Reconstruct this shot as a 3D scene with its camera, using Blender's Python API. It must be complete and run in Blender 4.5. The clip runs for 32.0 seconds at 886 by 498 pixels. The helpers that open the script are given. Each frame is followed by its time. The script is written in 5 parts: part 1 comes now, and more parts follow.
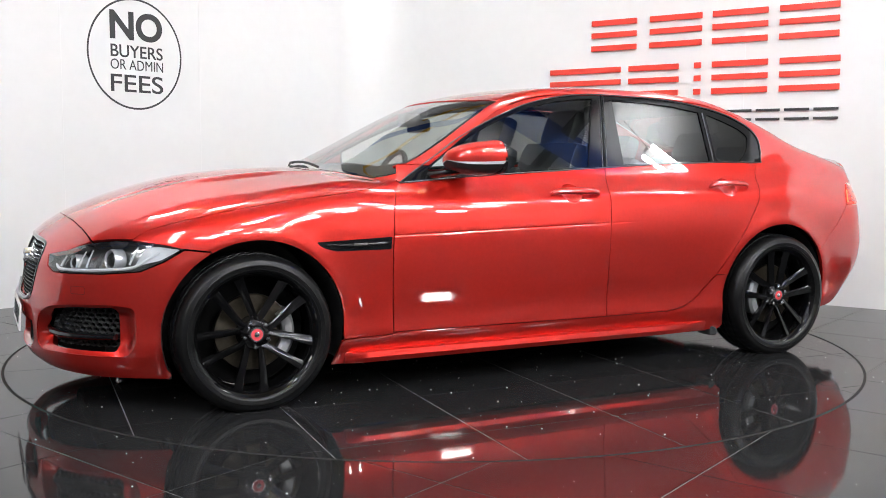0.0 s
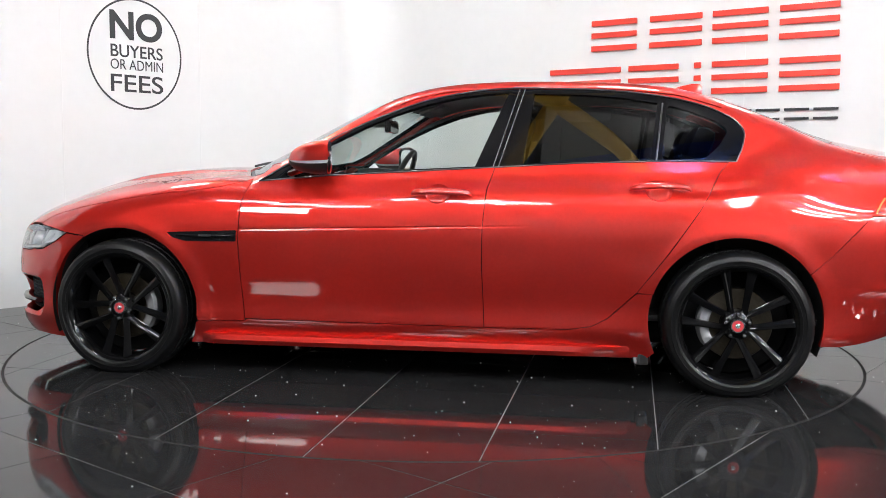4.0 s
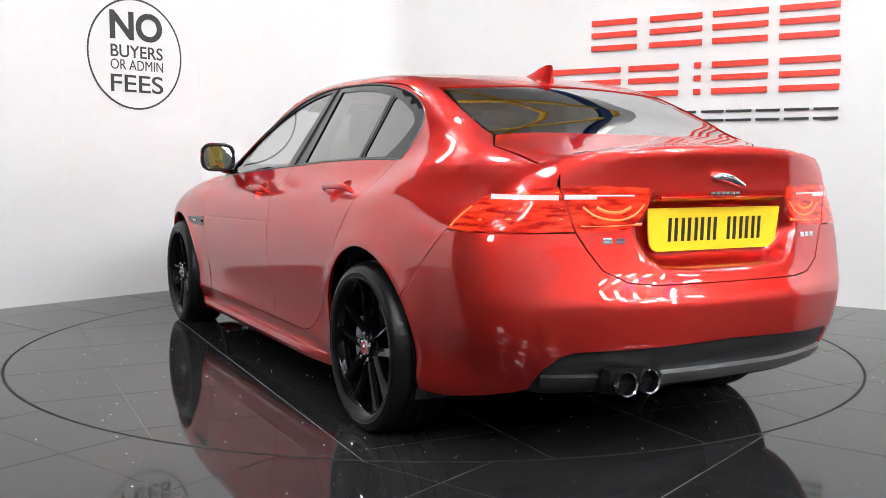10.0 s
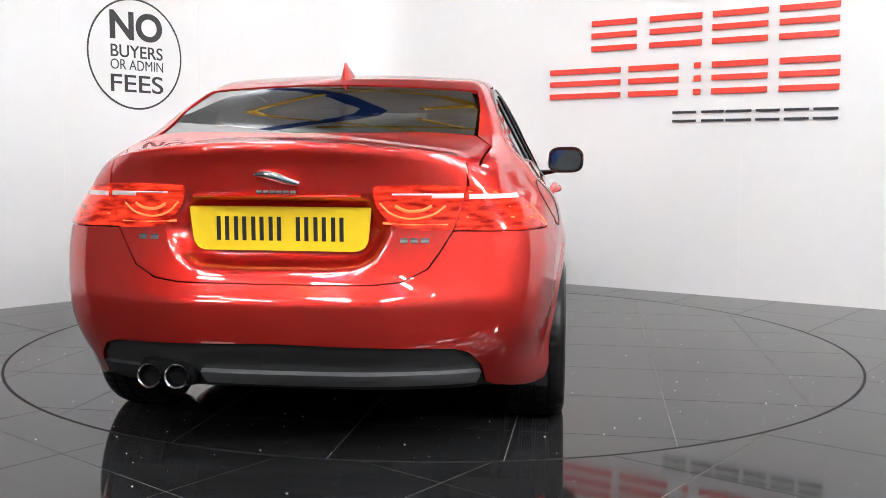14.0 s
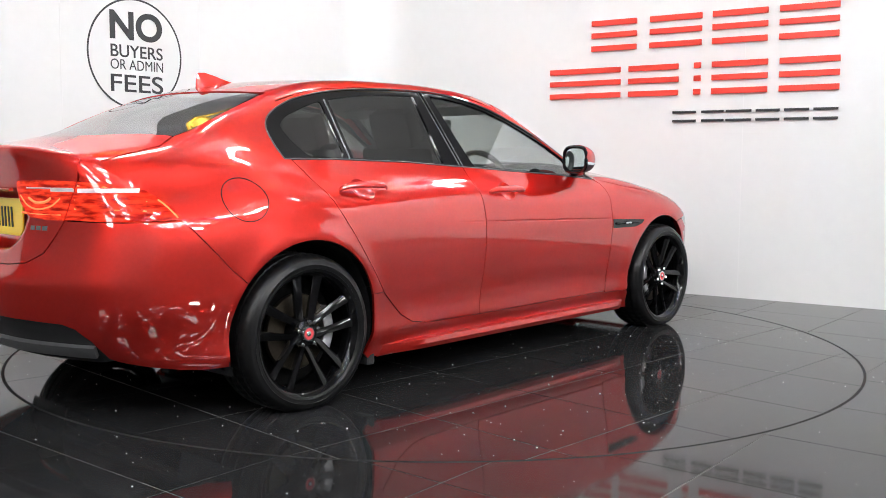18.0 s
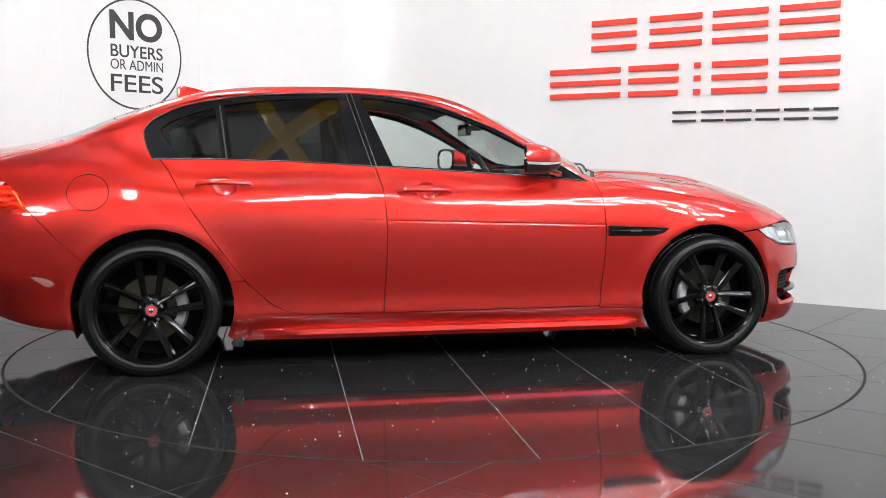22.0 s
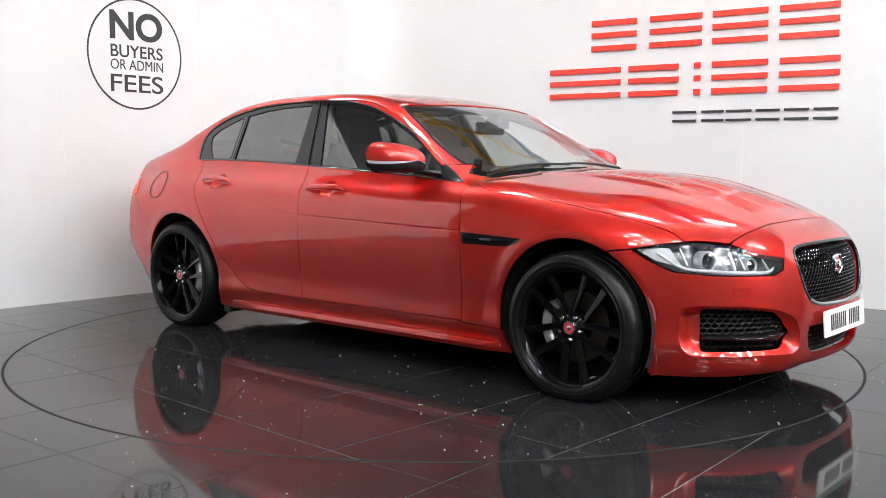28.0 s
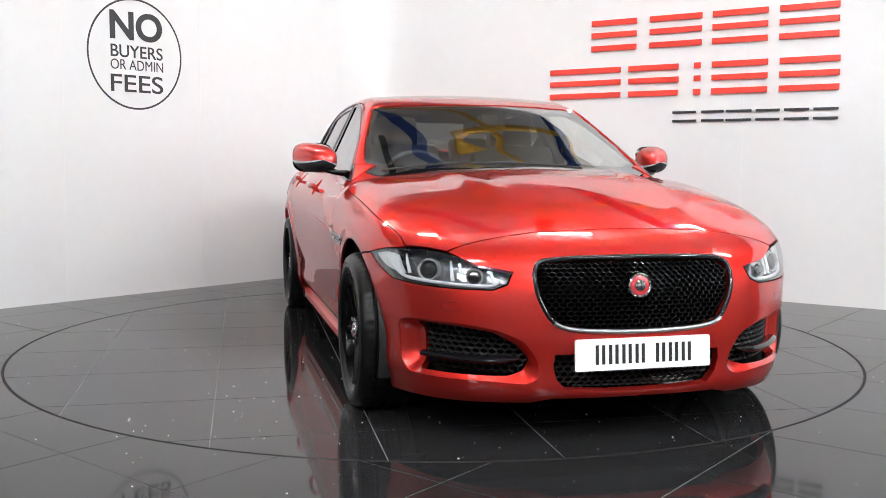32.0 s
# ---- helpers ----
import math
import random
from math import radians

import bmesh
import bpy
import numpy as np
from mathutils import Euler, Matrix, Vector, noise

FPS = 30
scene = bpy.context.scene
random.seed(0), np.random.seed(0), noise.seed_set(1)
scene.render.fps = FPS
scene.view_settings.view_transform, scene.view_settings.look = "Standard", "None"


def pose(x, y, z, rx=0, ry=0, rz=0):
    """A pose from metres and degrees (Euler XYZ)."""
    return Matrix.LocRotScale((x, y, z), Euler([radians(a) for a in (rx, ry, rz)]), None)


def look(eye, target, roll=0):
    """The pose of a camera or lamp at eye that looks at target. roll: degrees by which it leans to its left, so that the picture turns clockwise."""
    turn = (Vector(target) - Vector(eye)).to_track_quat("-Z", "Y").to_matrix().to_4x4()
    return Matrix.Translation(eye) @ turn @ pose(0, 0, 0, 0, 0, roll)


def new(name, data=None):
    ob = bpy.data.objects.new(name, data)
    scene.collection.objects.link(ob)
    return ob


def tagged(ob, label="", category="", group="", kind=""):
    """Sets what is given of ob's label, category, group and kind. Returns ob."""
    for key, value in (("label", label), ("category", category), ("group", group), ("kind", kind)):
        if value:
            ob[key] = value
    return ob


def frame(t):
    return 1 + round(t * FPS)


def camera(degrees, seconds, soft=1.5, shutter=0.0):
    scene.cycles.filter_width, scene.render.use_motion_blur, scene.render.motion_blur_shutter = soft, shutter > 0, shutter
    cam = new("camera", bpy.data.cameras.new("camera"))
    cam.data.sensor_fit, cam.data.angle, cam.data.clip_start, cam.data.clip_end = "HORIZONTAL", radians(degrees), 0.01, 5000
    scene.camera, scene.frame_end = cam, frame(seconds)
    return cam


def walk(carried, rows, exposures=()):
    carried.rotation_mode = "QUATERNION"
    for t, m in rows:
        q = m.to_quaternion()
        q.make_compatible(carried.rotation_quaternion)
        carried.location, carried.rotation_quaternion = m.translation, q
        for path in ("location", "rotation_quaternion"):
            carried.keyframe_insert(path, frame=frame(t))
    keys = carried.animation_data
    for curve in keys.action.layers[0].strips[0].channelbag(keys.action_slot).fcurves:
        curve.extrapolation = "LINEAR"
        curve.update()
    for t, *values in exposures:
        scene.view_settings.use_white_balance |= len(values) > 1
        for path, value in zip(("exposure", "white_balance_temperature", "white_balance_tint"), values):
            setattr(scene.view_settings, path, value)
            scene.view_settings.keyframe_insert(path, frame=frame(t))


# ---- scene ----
cam = camera(49.95, 32.0, soft=0.9)
EYE = (0.0, -5.400, 1.004)
AIM = (0.01498, -3.408, 0.8264)
walk(cam, [(0, look(EYE, AIM, 0.33)), (32, look(EYE, AIM, 0.33))], exposures=[(0, 0.70), (32, 0.70)])

# heading of the car on the turntable, degrees, second by second
HEADING = [
    (0, 206.05), (1, 197.26), (2, 188.46), (3, 179.67), (4, 170.89), (5, 162.12), (6, 153.36), (7, 144.61),
    (8, 135.87), (9, 127.14), (10, 118.40), (11, 109.64), (12, 100.83), (13, 91.96), (14, 83.04), (15, 74.09),
    (16, 65.14), (17, 56.20), (18, 47.28), (19, 38.37), (20, 29.47), (21, 20.59), (22, 11.73), (23, 2.89),
    (24, -5.92), (25, -14.70), (26, -23.47), (27, -32.22), (28, -40.97), (29, -49.74), (30, -58.50), (31, -67.28),
    (32, -76.05),
]
CAR_OFF = (-0.0772, 0.2153)   # the car's middle on the turntable, in its own directions
DISC_R = 2.26

# ---- light ----
world = bpy.data.worlds.new("hall_air")
world.use_nodes = True
world.node_tree.nodes["Background"].inputs[0].default_value = (0.8, 0.85, 0.9, 1)
world.node_tree.nodes["Background"].inputs[1].default_value = 0.03
scene.world = world


# ---- materials ----
def mat(name, color, rough=0.5, metal=0.0, coat=0.0, spec=0.5, emit=None, emit_strength=0.0, grain=0.0, grain_scale=40.0,
        bump=0.0, bump_scale=200.0, rough_var=0.0, aniso=0.0, coat_rough=0.03, coat_ior=1.5):
    m = bpy.data.materials.new(name)
    m.use_nodes = True
    nt = m.node_tree
    b = nt.nodes["Principled BSDF"]
    b.inputs["Base Color"].default_value = (*color, 1)
    b.inputs["Roughness"].default_value = rough
    b.inputs["Metallic"].default_value = metal
    b.inputs["Coat Weight"].default_value = coat
    b.inputs["Coat Roughness"].default_value = coat_rough
    b.inputs["Coat IOR"].default_value = coat_ior
    b.inputs["Specular IOR Level"].default_value = spec
    if emit:
        b.inputs["Emission Color"].default_value = (*emit, 1)
        b.inputs["Emission Strength"].default_value = emit_strength
    tc = nt.nodes.new("ShaderNodeTexCoord")
    if grain or rough_var:
        n1 = nt.nodes.new("ShaderNodeTexNoise")
        n1.inputs["Scale"].default_value = grain_scale
        n1.inputs["Detail"].default_value = 6
        n2 = nt.nodes.new("ShaderNodeTexNoise")
        n2.inputs["Scale"].default_value = grain_scale * 0.07
        n2.inputs["Detail"].default_value = 3
        add = nt.nodes.new("ShaderNodeMath")
        add.operation = "ADD"
        for n, k in ((n1, 0), (n2, 1)):
            nt.links.new(tc.outputs["Object"], n.inputs["Vector"])
            nt.links.new(n.outputs["Fac"], add.inputs[k])
        if grain:
            mp = nt.nodes.new("ShaderNodeMapRange")
            mp.inputs["From Min"].default_value, mp.inputs["From Max"].default_value = 0.6, 1.4
            mp.inputs["To Min"].default_value, mp.inputs["To Max"].default_value = 1 - grain, 1 + grain
            mul = nt.nodes.new("ShaderNodeVectorMath")
            mul.operation = "SCALE"
            mul.inputs[0].default_value = color
            nt.links.new(add.outputs[0], mp.inputs["Value"])
            nt.links.new(mp.outputs[0], mul.inputs["Scale"])
            nt.links.new(mul.outputs[0], b.inputs["Base Color"])
        if rough_var:
            mr = nt.nodes.new("ShaderNodeMapRange")
            mr.inputs["From Min"].default_value, mr.inputs["From Max"].default_value = 0.6, 1.4
            mr.inputs["To Min"].default_value, mr.inputs["To Max"].default_value = max(0, rough - rough_var), rough + rough_var
            nt.links.new(add.outputs[0], mr.inputs["Value"])
            nt.links.new(mr.outputs[0], b.inputs["Roughness"])
    if bump:
        n3 = nt.nodes.new("ShaderNodeTexNoise")
        n3.inputs["Scale"].default_value = bump_scale
        n3.inputs["Detail"].default_value = 4
        nt.links.new(tc.outputs["Object"], n3.inputs["Vector"])
        bp = nt.nodes.new("ShaderNodeBump")
        bp.inputs["Strength"].default_value = bump
        bp.inputs["Distance"].default_value = 0.002
        nt.links.new(n3.outputs["Fac"], bp.inputs["Height"])
        nt.links.new(bp.outputs[0], b.inputs["Normal"])
    return m


def glass(name, tint, shine=0.085):
    """A thin pane: what passes is tinted, the rest mirrors, more so at a slant."""
    m = bpy.data.materials.new(name)
    m.use_nodes = True
    nt = m.node_tree
    nt.nodes.remove(nt.nodes["Principled BSDF"])
    out = nt.nodes["Material Output"]
    tr, gl, mix, fr = (nt.nodes.new("ShaderNodeBsdf" + k) if k in ("Transparent", "Glossy") else nt.nodes.new("ShaderNode" + k)
                       for k in ("Transparent", "Glossy", "MixShader", "LayerWeight"))
    tr.inputs["Color"].default_value = (*tint, 1)
    gl.inputs["Roughness"].default_value = 0.0
    fr.inputs["Blend"].default_value = 0.5
    pw, sc = nt.nodes.new("ShaderNodeMath"), nt.nodes.new("ShaderNodeMath")
    pw.operation, sc.operation = "POWER", "MULTIPLY_ADD"
    pw.inputs[1].default_value = 2.2
    sc.inputs[1].default_value, sc.inputs[2].default_value = 0.88, shine
    nt.links.new(fr.outputs["Facing"], pw.inputs[0])
    nt.links.new(pw.outputs[0], sc.inputs[0])
    nt.links.new(sc.outputs[0], mix.inputs[0])
    nt.links.new(tr.outputs[0], mix.inputs[1])
    nt.links.new(gl.outputs[0], mix.inputs[2])
    nt.links.new(mix.outputs[0], out.inputs["Surface"])
    return m


M_PAINT = mat("red_metallic_paint", (0.63, 0.026, 0.018), rough=0.43, metal=0.84, coat=1.0, coat_rough=0.0, coat_ior=1.85, grain=0.06, grain_scale=900, spec=0.1)
M_PAINT.node_tree.nodes["Principled BSDF"].inputs["Specular Tint"].default_value = (0.55, 0.03, 0.02, 1)
M_GLOSS = mat("gloss_black", (0.006, 0.006, 0.007), rough=0.07)
M_TRIM = mat("matt_black_plastic", (0.016, 0.016, 0.017), rough=0.55, grain=0.15, grain_scale=300, bump=0.15, bump_scale=900)
M_DARK = mat("dark_inside", (0.006, 0.006, 0.006), rough=0.9, grain=0.1, spec=0.05)
M_RUBBER = mat("tyre_rubber", (0.005, 0.005, 0.0053), rough=0.33, spec=0.24, grain=0.25, grain_scale=60, bump=0.1, bump_scale=500)
M_CHROME = mat("chrome", (0.80, 0.81, 0.83), rough=0.08, metal=1.0)
M_STEEL = mat("brake_steel", (0.085, 0.072, 0.055), rough=0.42, metal=1.0, grain=0.25, grain_scale=80)
M_CALIPER = mat("caliper_alloy", (0.35, 0.35, 0.36), rough=0.45, metal=0.9, grain=0.2)
M_RIM = mat("gloss_black_wheel", (0.003, 0.003, 0.0033), rough=0.05, spec=0.26)
M_HUBRED = mat("red_wheel_badge", (0.55, 0.05, 0.06), rough=0.25, coat=0.5)
M_WHEELSILVER = mat("silver_badge", (0.6, 0.6, 0.62), rough=0.25, metal=1.0)
M_GLASS_FRONT = glass("clear_glass", (0.84, 0.89, 0.865), 0.085)
M_GLASS_REAR = glass("tinted_glass", (0.17, 0.175, 0.17), 0.10)
M_GLASS_LAMP = glass("lamp_glass", (0.93, 0.94, 0.95))
M_SEAT = mat("black_leather", (0.022, 0.021, 0.021), rough=0.5, grain=0.2, grain_scale=120, bump=0.2, bump_scale=400)
M_CABIN = mat("charcoal_cabin_trim", (0.020, 0.020, 0.021), rough=0.7, grain=0.2, grain_scale=200)
M_HEADLINER = mat("grey_headliner", (0.14, 0.135, 0.13), rough=0.95, grain=0.1, grain_scale=300)
M_SATIN = mat("satin_grey_trim", (0.16, 0.16, 0.165), rough=0.28, metal=0.9)
M_SILVER = mat("satin_silver_trim", (0.42, 0.42, 0.43), rough=0.33, metal=0.9, grain=0.08, grain_scale=300)
M_PLATE_W = mat("white_plate", (0.82, 0.82, 0.80), rough=0.35, grain=0.04, grain_scale=30)
M_PLATE_Y = mat("yellow_plate", (0.90, 0.62, 0.02), rough=0.35, grain=0.04, grain_scale=30)
M_INK = mat("black_ink", (0.012, 0.012, 0.013), rough=0.5)
M_WALL = mat("white_wall_paint", (0.715, 0.715, 0.711), rough=0.38, grain=0.02, grain_scale=12, bump=0.03, bump_scale=60, rough_var=0.06, spec=0.3)
M_SIGN_RED = mat("red_sign", (0.72, 0.055, 0.035), rough=0.35)
M_SIGN_DARK = mat("charcoal_sign", (0.03, 0.032, 0.035), rough=0.4)
M_TAIL = mat("red_tail_lens", (0.30, 0.003, 0.002), rough=0.2, spec=0.1, coat=0.8, emit=(1.0, 0.06, 0.02), emit_strength=0.36, grain=0.45, grain_scale=55)
nt = M_TAIL.node_tree
tail_co, tail_map, tail_noise, tail_range = (nt.nodes.new("ShaderNode" + k) for k in ("TexCoord", "Mapping", "TexNoise", "MapRange"))
tail_map.inputs["Scale"].default_value = (9.0, 9.0, 42.0)
tail_noise.inputs["Scale"].default_value, tail_noise.inputs["Detail"].default_value = 1.6, 3.0
tail_range.inputs["From Min"].default_value, tail_range.inputs["From Max"].default_value = 0.36, 0.66
tail_range.inputs["To Min"].default_value, tail_range.inputs["To Max"].default_value = 0.05, 0.75
nt.links.new(tail_co.outputs["Object"], tail_map.inputs["Vector"])
nt.links.new(tail_map.outputs[0], tail_noise.inputs["Vector"])
nt.links.new(tail_noise.outputs["Fac"], tail_range.inputs["Value"])
nt.links.new(tail_range.outputs[0], nt.nodes["Principled BSDF"].inputs["Emission Strength"])
M_AMBER = mat("amber_tail_glow", (0.7, 0.10, 0.02), rough=0.2, emit=(1.0, 0.16, 0.06), emit_strength=0.9)
M_REFLECT = mat("lamp_reflector", (0.80, 0.81, 0.83), rough=0.2, metal=0.55)
M_DRL = mat("white_light_guide", (0.75, 0.76, 0.78), rough=0.25)
M_EXH = mat("exhaust_chrome", (0.62, 0.62, 0.63), rough=0.12, metal=1.0)


# ---- mesh helpers ----
def link(name, me, material, parent=None, label=""):
    ob = new(name, me)
    if material is not None and not me.materials:
        me.materials.append(material)
    ob.parent = parent
    if label:
        ob["label"] = label
    return ob


def part(name, bm, material, parent, label="", smooth=None):
    """A bmesh as one mesh object under a thing or a part."""
    me = bpy.data.meshes.new(name)
    bmesh.ops.recalc_face_normals(bm, faces=bm.faces)
    bm.to_mesh(me)
    bm.free()
    if smooth is not None:
        me.polygons.foreach_set("use_smooth", [True] * len(me.polygons))
        me.set_sharp_from_angle(angle=radians(smooth))
    return link(name, me, material, parent, label)


def raw(name, verts, faces, smooth=False, normals=None):
    me = bpy.data.meshes.new(name)
    me.from_pydata([tuple(map(float, v)) for v in verts], [], [tuple(map(int, f)) for f in faces])
    if smooth or normals is not None:
        me.polygons.foreach_set("use_smooth", [True] * len(me.polygons))
    if normals is not None:
        me.normals_split_custom_set_from_vertices([tuple(map(float, n)) for n in normals])
    me.update()
    return me


def box(sx, sy, sz, at=(0, 0, 0), bevel=0.0, rot=None, bm=None):
    bm = bm or bmesh.new()
    got = bmesh.ops.create_cube(bm, size=1.0)["verts"]
    m = Matrix.Translation(at) @ (rot.to_4x4() if rot else Matrix()) @ Matrix.Diagonal((sx, sy, sz, 1))
    bmesh.ops.transform(bm, matrix=m, verts=got)
    if bevel:
        edges = {e for v in got for e in v.link_edges}
        bmesh.ops.bevel(bm, geom=list(edges), offset=bevel, segments=2, affect="EDGES", profile=0.6)
    return bm


def lathe(profile, segs=64, axis="y", closed=False):
    """A turned form: profile of (radius, along)."""
    verts, faces = [], []
    n = len(profile)
    for i in range(segs):
        a = 2 * math.pi * i / segs
        for r, h in profile:
            p = (r * math.cos(a), h, r * math.sin(a))
            verts.append(p if axis == "y" else ((p[0], p[2], p[1]) if axis == "z" else (p[1], p[0], p[2])))
    for i in range(segs):
        j = (i + 1) % segs
        for k in range(n if closed else n - 1):
            l = (k + 1) % n
            faces.append((i * n + k, j * n + k, j * n + l, i * n + l))
    bm = bmesh.new()
    vs = [bm.verts.new(v) for v in verts]
    for f in faces:
        bm.faces.new([vs[k] for k in f])
    return bm


def tube(points, radius, segs=10, close=False, bm=None, flat=1.0):
    """A round bar along a line of points."""
    bm = bm or bmesh.new()
    pts = [Vector(p) for p in points]
    n = len(pts)
    rings = []
    for i, p in enumerate(pts):
        a, b = pts[(i - 1) % n if close else max(i - 1, 0)], pts[(i + 1) % n if close else min(i + 1, n - 1)]
        d = (b - a).normalized()
        side = d.cross(Vector((0, 0, 1)))
        side = side.normalized() if side.length > 1e-4 else Vector((1, 0, 0))
        up = side.cross(d)
        r = radius[i] if isinstance(radius, (list, tuple)) else radius
        rings.append([bm.verts.new(p + r * math.cos(2 * math.pi * k / segs) * side + flat * r * math.sin(2 * math.pi * k / segs) * up) for k in range(segs)])
    for i in range(n if close else n - 1):
        r0, r1 = rings[i], rings[(i + 1) % n]
        for k in range(segs):
            l = (k + 1) % segs
            bm.faces.new((r0[k], r0[l], r1[l], r1[k]))
    if not close:
        bm.faces.new(rings[0][::-1])
        bm.faces.new(rings[-1])
    return bm


def smooth_loop(points, n=8, close=True):
    """A rounded line through the points."""
    pts = np.array(points, float)
    out, m = [], len(pts)
    for i in range(m if close else m - 1):
        p0, p1, p2, p3 = (pts[(i + k) % m] if close else pts[min(max(i + k, 0), m - 1)] for k in (-1, 0, 1, 2))
        for t in np.linspace(0, 1, n, endpoint=False):
            out.append(0.5 * (2 * p1 + (p2 - p0) * t + (2 * p0 - 5 * p1 + 4 * p2 - p3) * t**2 + (3 * p1 - p0 - 3 * p2 + p3) * t**3))
    if not close:
        out.append(pts[-1])
    return np.array(out)


def round_poly(points, radius, n=5):
    """A polygon with rounded corners; radius is one number or one a corner."""
    pts = [np.array(p, float) for p in points]
    out, m = [], len(pts)
    for i, p in enumerate(pts):
        r = radius[i] if isinstance(radius, (list, tuple)) else radius
        a, b = pts[i - 1] - p, pts[(i + 1) % m] - p
        la, lb = np.linalg.norm(a), np.linalg.norm(b)
        r = min(r, 0.45 * la, 0.45 * lb)
        if r < 1e-4:
            out.append(p)
            continue
        q0, q1 = p + a / la * r, p + b / lb * r
        for t in np.linspace(0, 1, n):
            out.append((1 - t) ** 2 * q0 + 2 * t * (1 - t) * p + t**2 * q1)
    return np.array(out)


def dense(loop, step):
    loop = np.asarray(loop, float)
    out = []
    for a, b in zip(loop, np.roll(loop, -1, 0)):
        k = max(1, int(np.ceil(np.linalg.norm(b - a) / step)))
        out += [a + (b - a) * i / k for i in range(k)]
    return np.array(out)


def within(pts, loop):
    x, y = pts[:, 0], pts[:, 1]
    inside = np.zeros(len(pts), bool)
    for (ax, ay), (bx, by) in zip(loop, np.roll(loop, -1, 0)):
        cross = (ay > y) != (by > y)
        inside ^= cross & (x < (bx - ax) * (y - ay) / (by - ay + 1e-15) + ax)
    return inside


def fill(loop, holes=(), step=0.03, edge=None, extra=None):
    """Triangles over a flat outline: points, faces and the rims."""
    from mathutils.geometry import delaunay_2d_cdt
    loops = [dense(l, edge or step) for l in (loop, *holes)]
    lo, hi = loops[0].min(0), loops[0].max(0)
    gx, gy = np.meshgrid(np.arange(lo[0] + step / 2, hi[0], step), np.arange(lo[1] + step / 2, hi[1], step))
    g = np.stack([gx.ravel(), gy.ravel()], -1)
    keep = within(g, loops[0])
    for h in loops[1:]:
        keep &= ~within(g, h)
    g = g[keep]
    rim = np.concatenate(loops)
    if extra is not None:
        more = extra[within(extra, loops[0])]
        near = np.abs(g[:, 1:] - np.interp(g[:, 0], np.sort(extra[:, 0]), extra[np.argsort(extra[:, 0]), 1])[:, None])[:, 0] < 0.016
        g = np.concatenate([g[~near], more])
    if len(g):
        d = np.full(len(g), 9.0)
        for k in range(0, len(rim), 200):
            d = np.minimum(d, np.linalg.norm(g[:, None] - rim[None, k:k + 200], axis=-1).min(1))
        g = g[d > (0.45 * step if extra is None else 0.006)]
    pts = [Vector(p) for p in np.concatenate([rim, g])]
    edges, at = [], 0
    for l in loops:
        edges += [(at + i, at + (i + 1) % len(l)) for i in range(len(l))]
        at += len(l)
    v, e, f, *_ = delaunay_2d_cdt(pts, edges, [], 0, 1e-6)
    v = np.array([tuple(p) for p in v])
    f = np.array([t for t in f if len(t) == 3])
    c = v[f].mean(1)
    ok = within(c, loops[0])
    for h in loops[1:]:
        ok &= ~within(c, h)
    f = f[ok]
    used = np.unique(f)
    remap = np.full(len(v), -1)
    remap[used] = np.arange(len(used))
    return v[used], remap[f]


def rims(faces):
    """The directed edges that only one face has."""
    seen = {}
    for t in faces:
        for a, b in zip(t, np.roll(t, -1)):
            seen[(a, b)] = True
    return [(a, b) for a, b in seen if (b, a) not in seen]


# ---- the car's outer form, as one smooth solid ----
def curve(*knots, soft=0.03):
    """A smooth line through (x, value) knots without overshoot; soft: metres over which bends are eased."""
    k = np.array(knots, float)
    xs, ys = k[:, 0], k[:, 1]
    h, d = np.diff(xs), np.diff(ys) / np.diff(xs)
    m = np.zeros(len(xs))
    m[0], m[-1] = d[0], d[-1]
    for i in range(1, len(xs) - 1):
        if d[i - 1] * d[i] > 0:
            w1, w2 = 2 * h[i] + h[i - 1], h[i] + 2 * h[i - 1]
            m[i] = (w1 + w2) / (w1 / d[i - 1] + w2 / d[i])
    g = np.arange(xs[0], xs[-1] + 1e-3, 1e-3)
    i = np.clip(np.searchsorted(xs, g, side="right") - 1, 0, len(h) - 1)
    t = (g - xs[i]) / h[i]
    v = (ys[i] * (1 + 2 * t) * (1 - t) ** 2 + m[i] * h[i] * t * (1 - t) ** 2 + ys[i + 1] * t**2 * (3 - 2 * t) + m[i + 1] * h[i] * t**2 * (t - 1))
    w = int(3 * soft / 1e-3)
    k = np.exp(-0.5 * (np.arange(-w, w + 1) * 1e-3 / soft) ** 2)
    pad = np.concatenate([v[0] + (v[1] - v[0]) * np.arange(-w, 0), v, v[-1] + (v[-1] - v[-2]) * np.arange(1, w + 1)])
    v = np.convolve(pad, k / k.sum(), "valid")
    return lambda q: np.interp(q, g, v)


TOP = curve((-2.5, 1.075), (-2.3, 1.075), (-2.1, 1.068), (-1.9, 1.07), (-1.6, 1.05), (-1.2, 0.99), (-0.6, 0.975), (0.4, 0.955), (0.8, 0.965),
            (1.0, 0.985), (1.18, 0.983), (1.35, 0.971), (1.52, 0.952), (1.70, 0.922), (1.87, 0.881), (2.04, 0.82), (2.16, 0.755), (2.3, 0.65))
CROWN = curve((-2.5, 0.12), (-1.6, 0.12), (-0.6, 0.05), (0.8, 0.07), (1.4, 0.16), (1.9, 0.20), (2.3, 0.12))
PLAN = curve((-2.5, 0.66), (-2.3, 0.775), (-2.1, 0.842), (-1.8, 0.894), (-1.42, 0.920), (-1.0, 0.915), (-0.3, 0.912), (0.5, 0.912),
             (1.0, 0.912), (1.42, 0.905), (1.7, 0.88), (1.9, 0.835), (2.1, 0.745), (2.3, 0.58), soft=0.07)
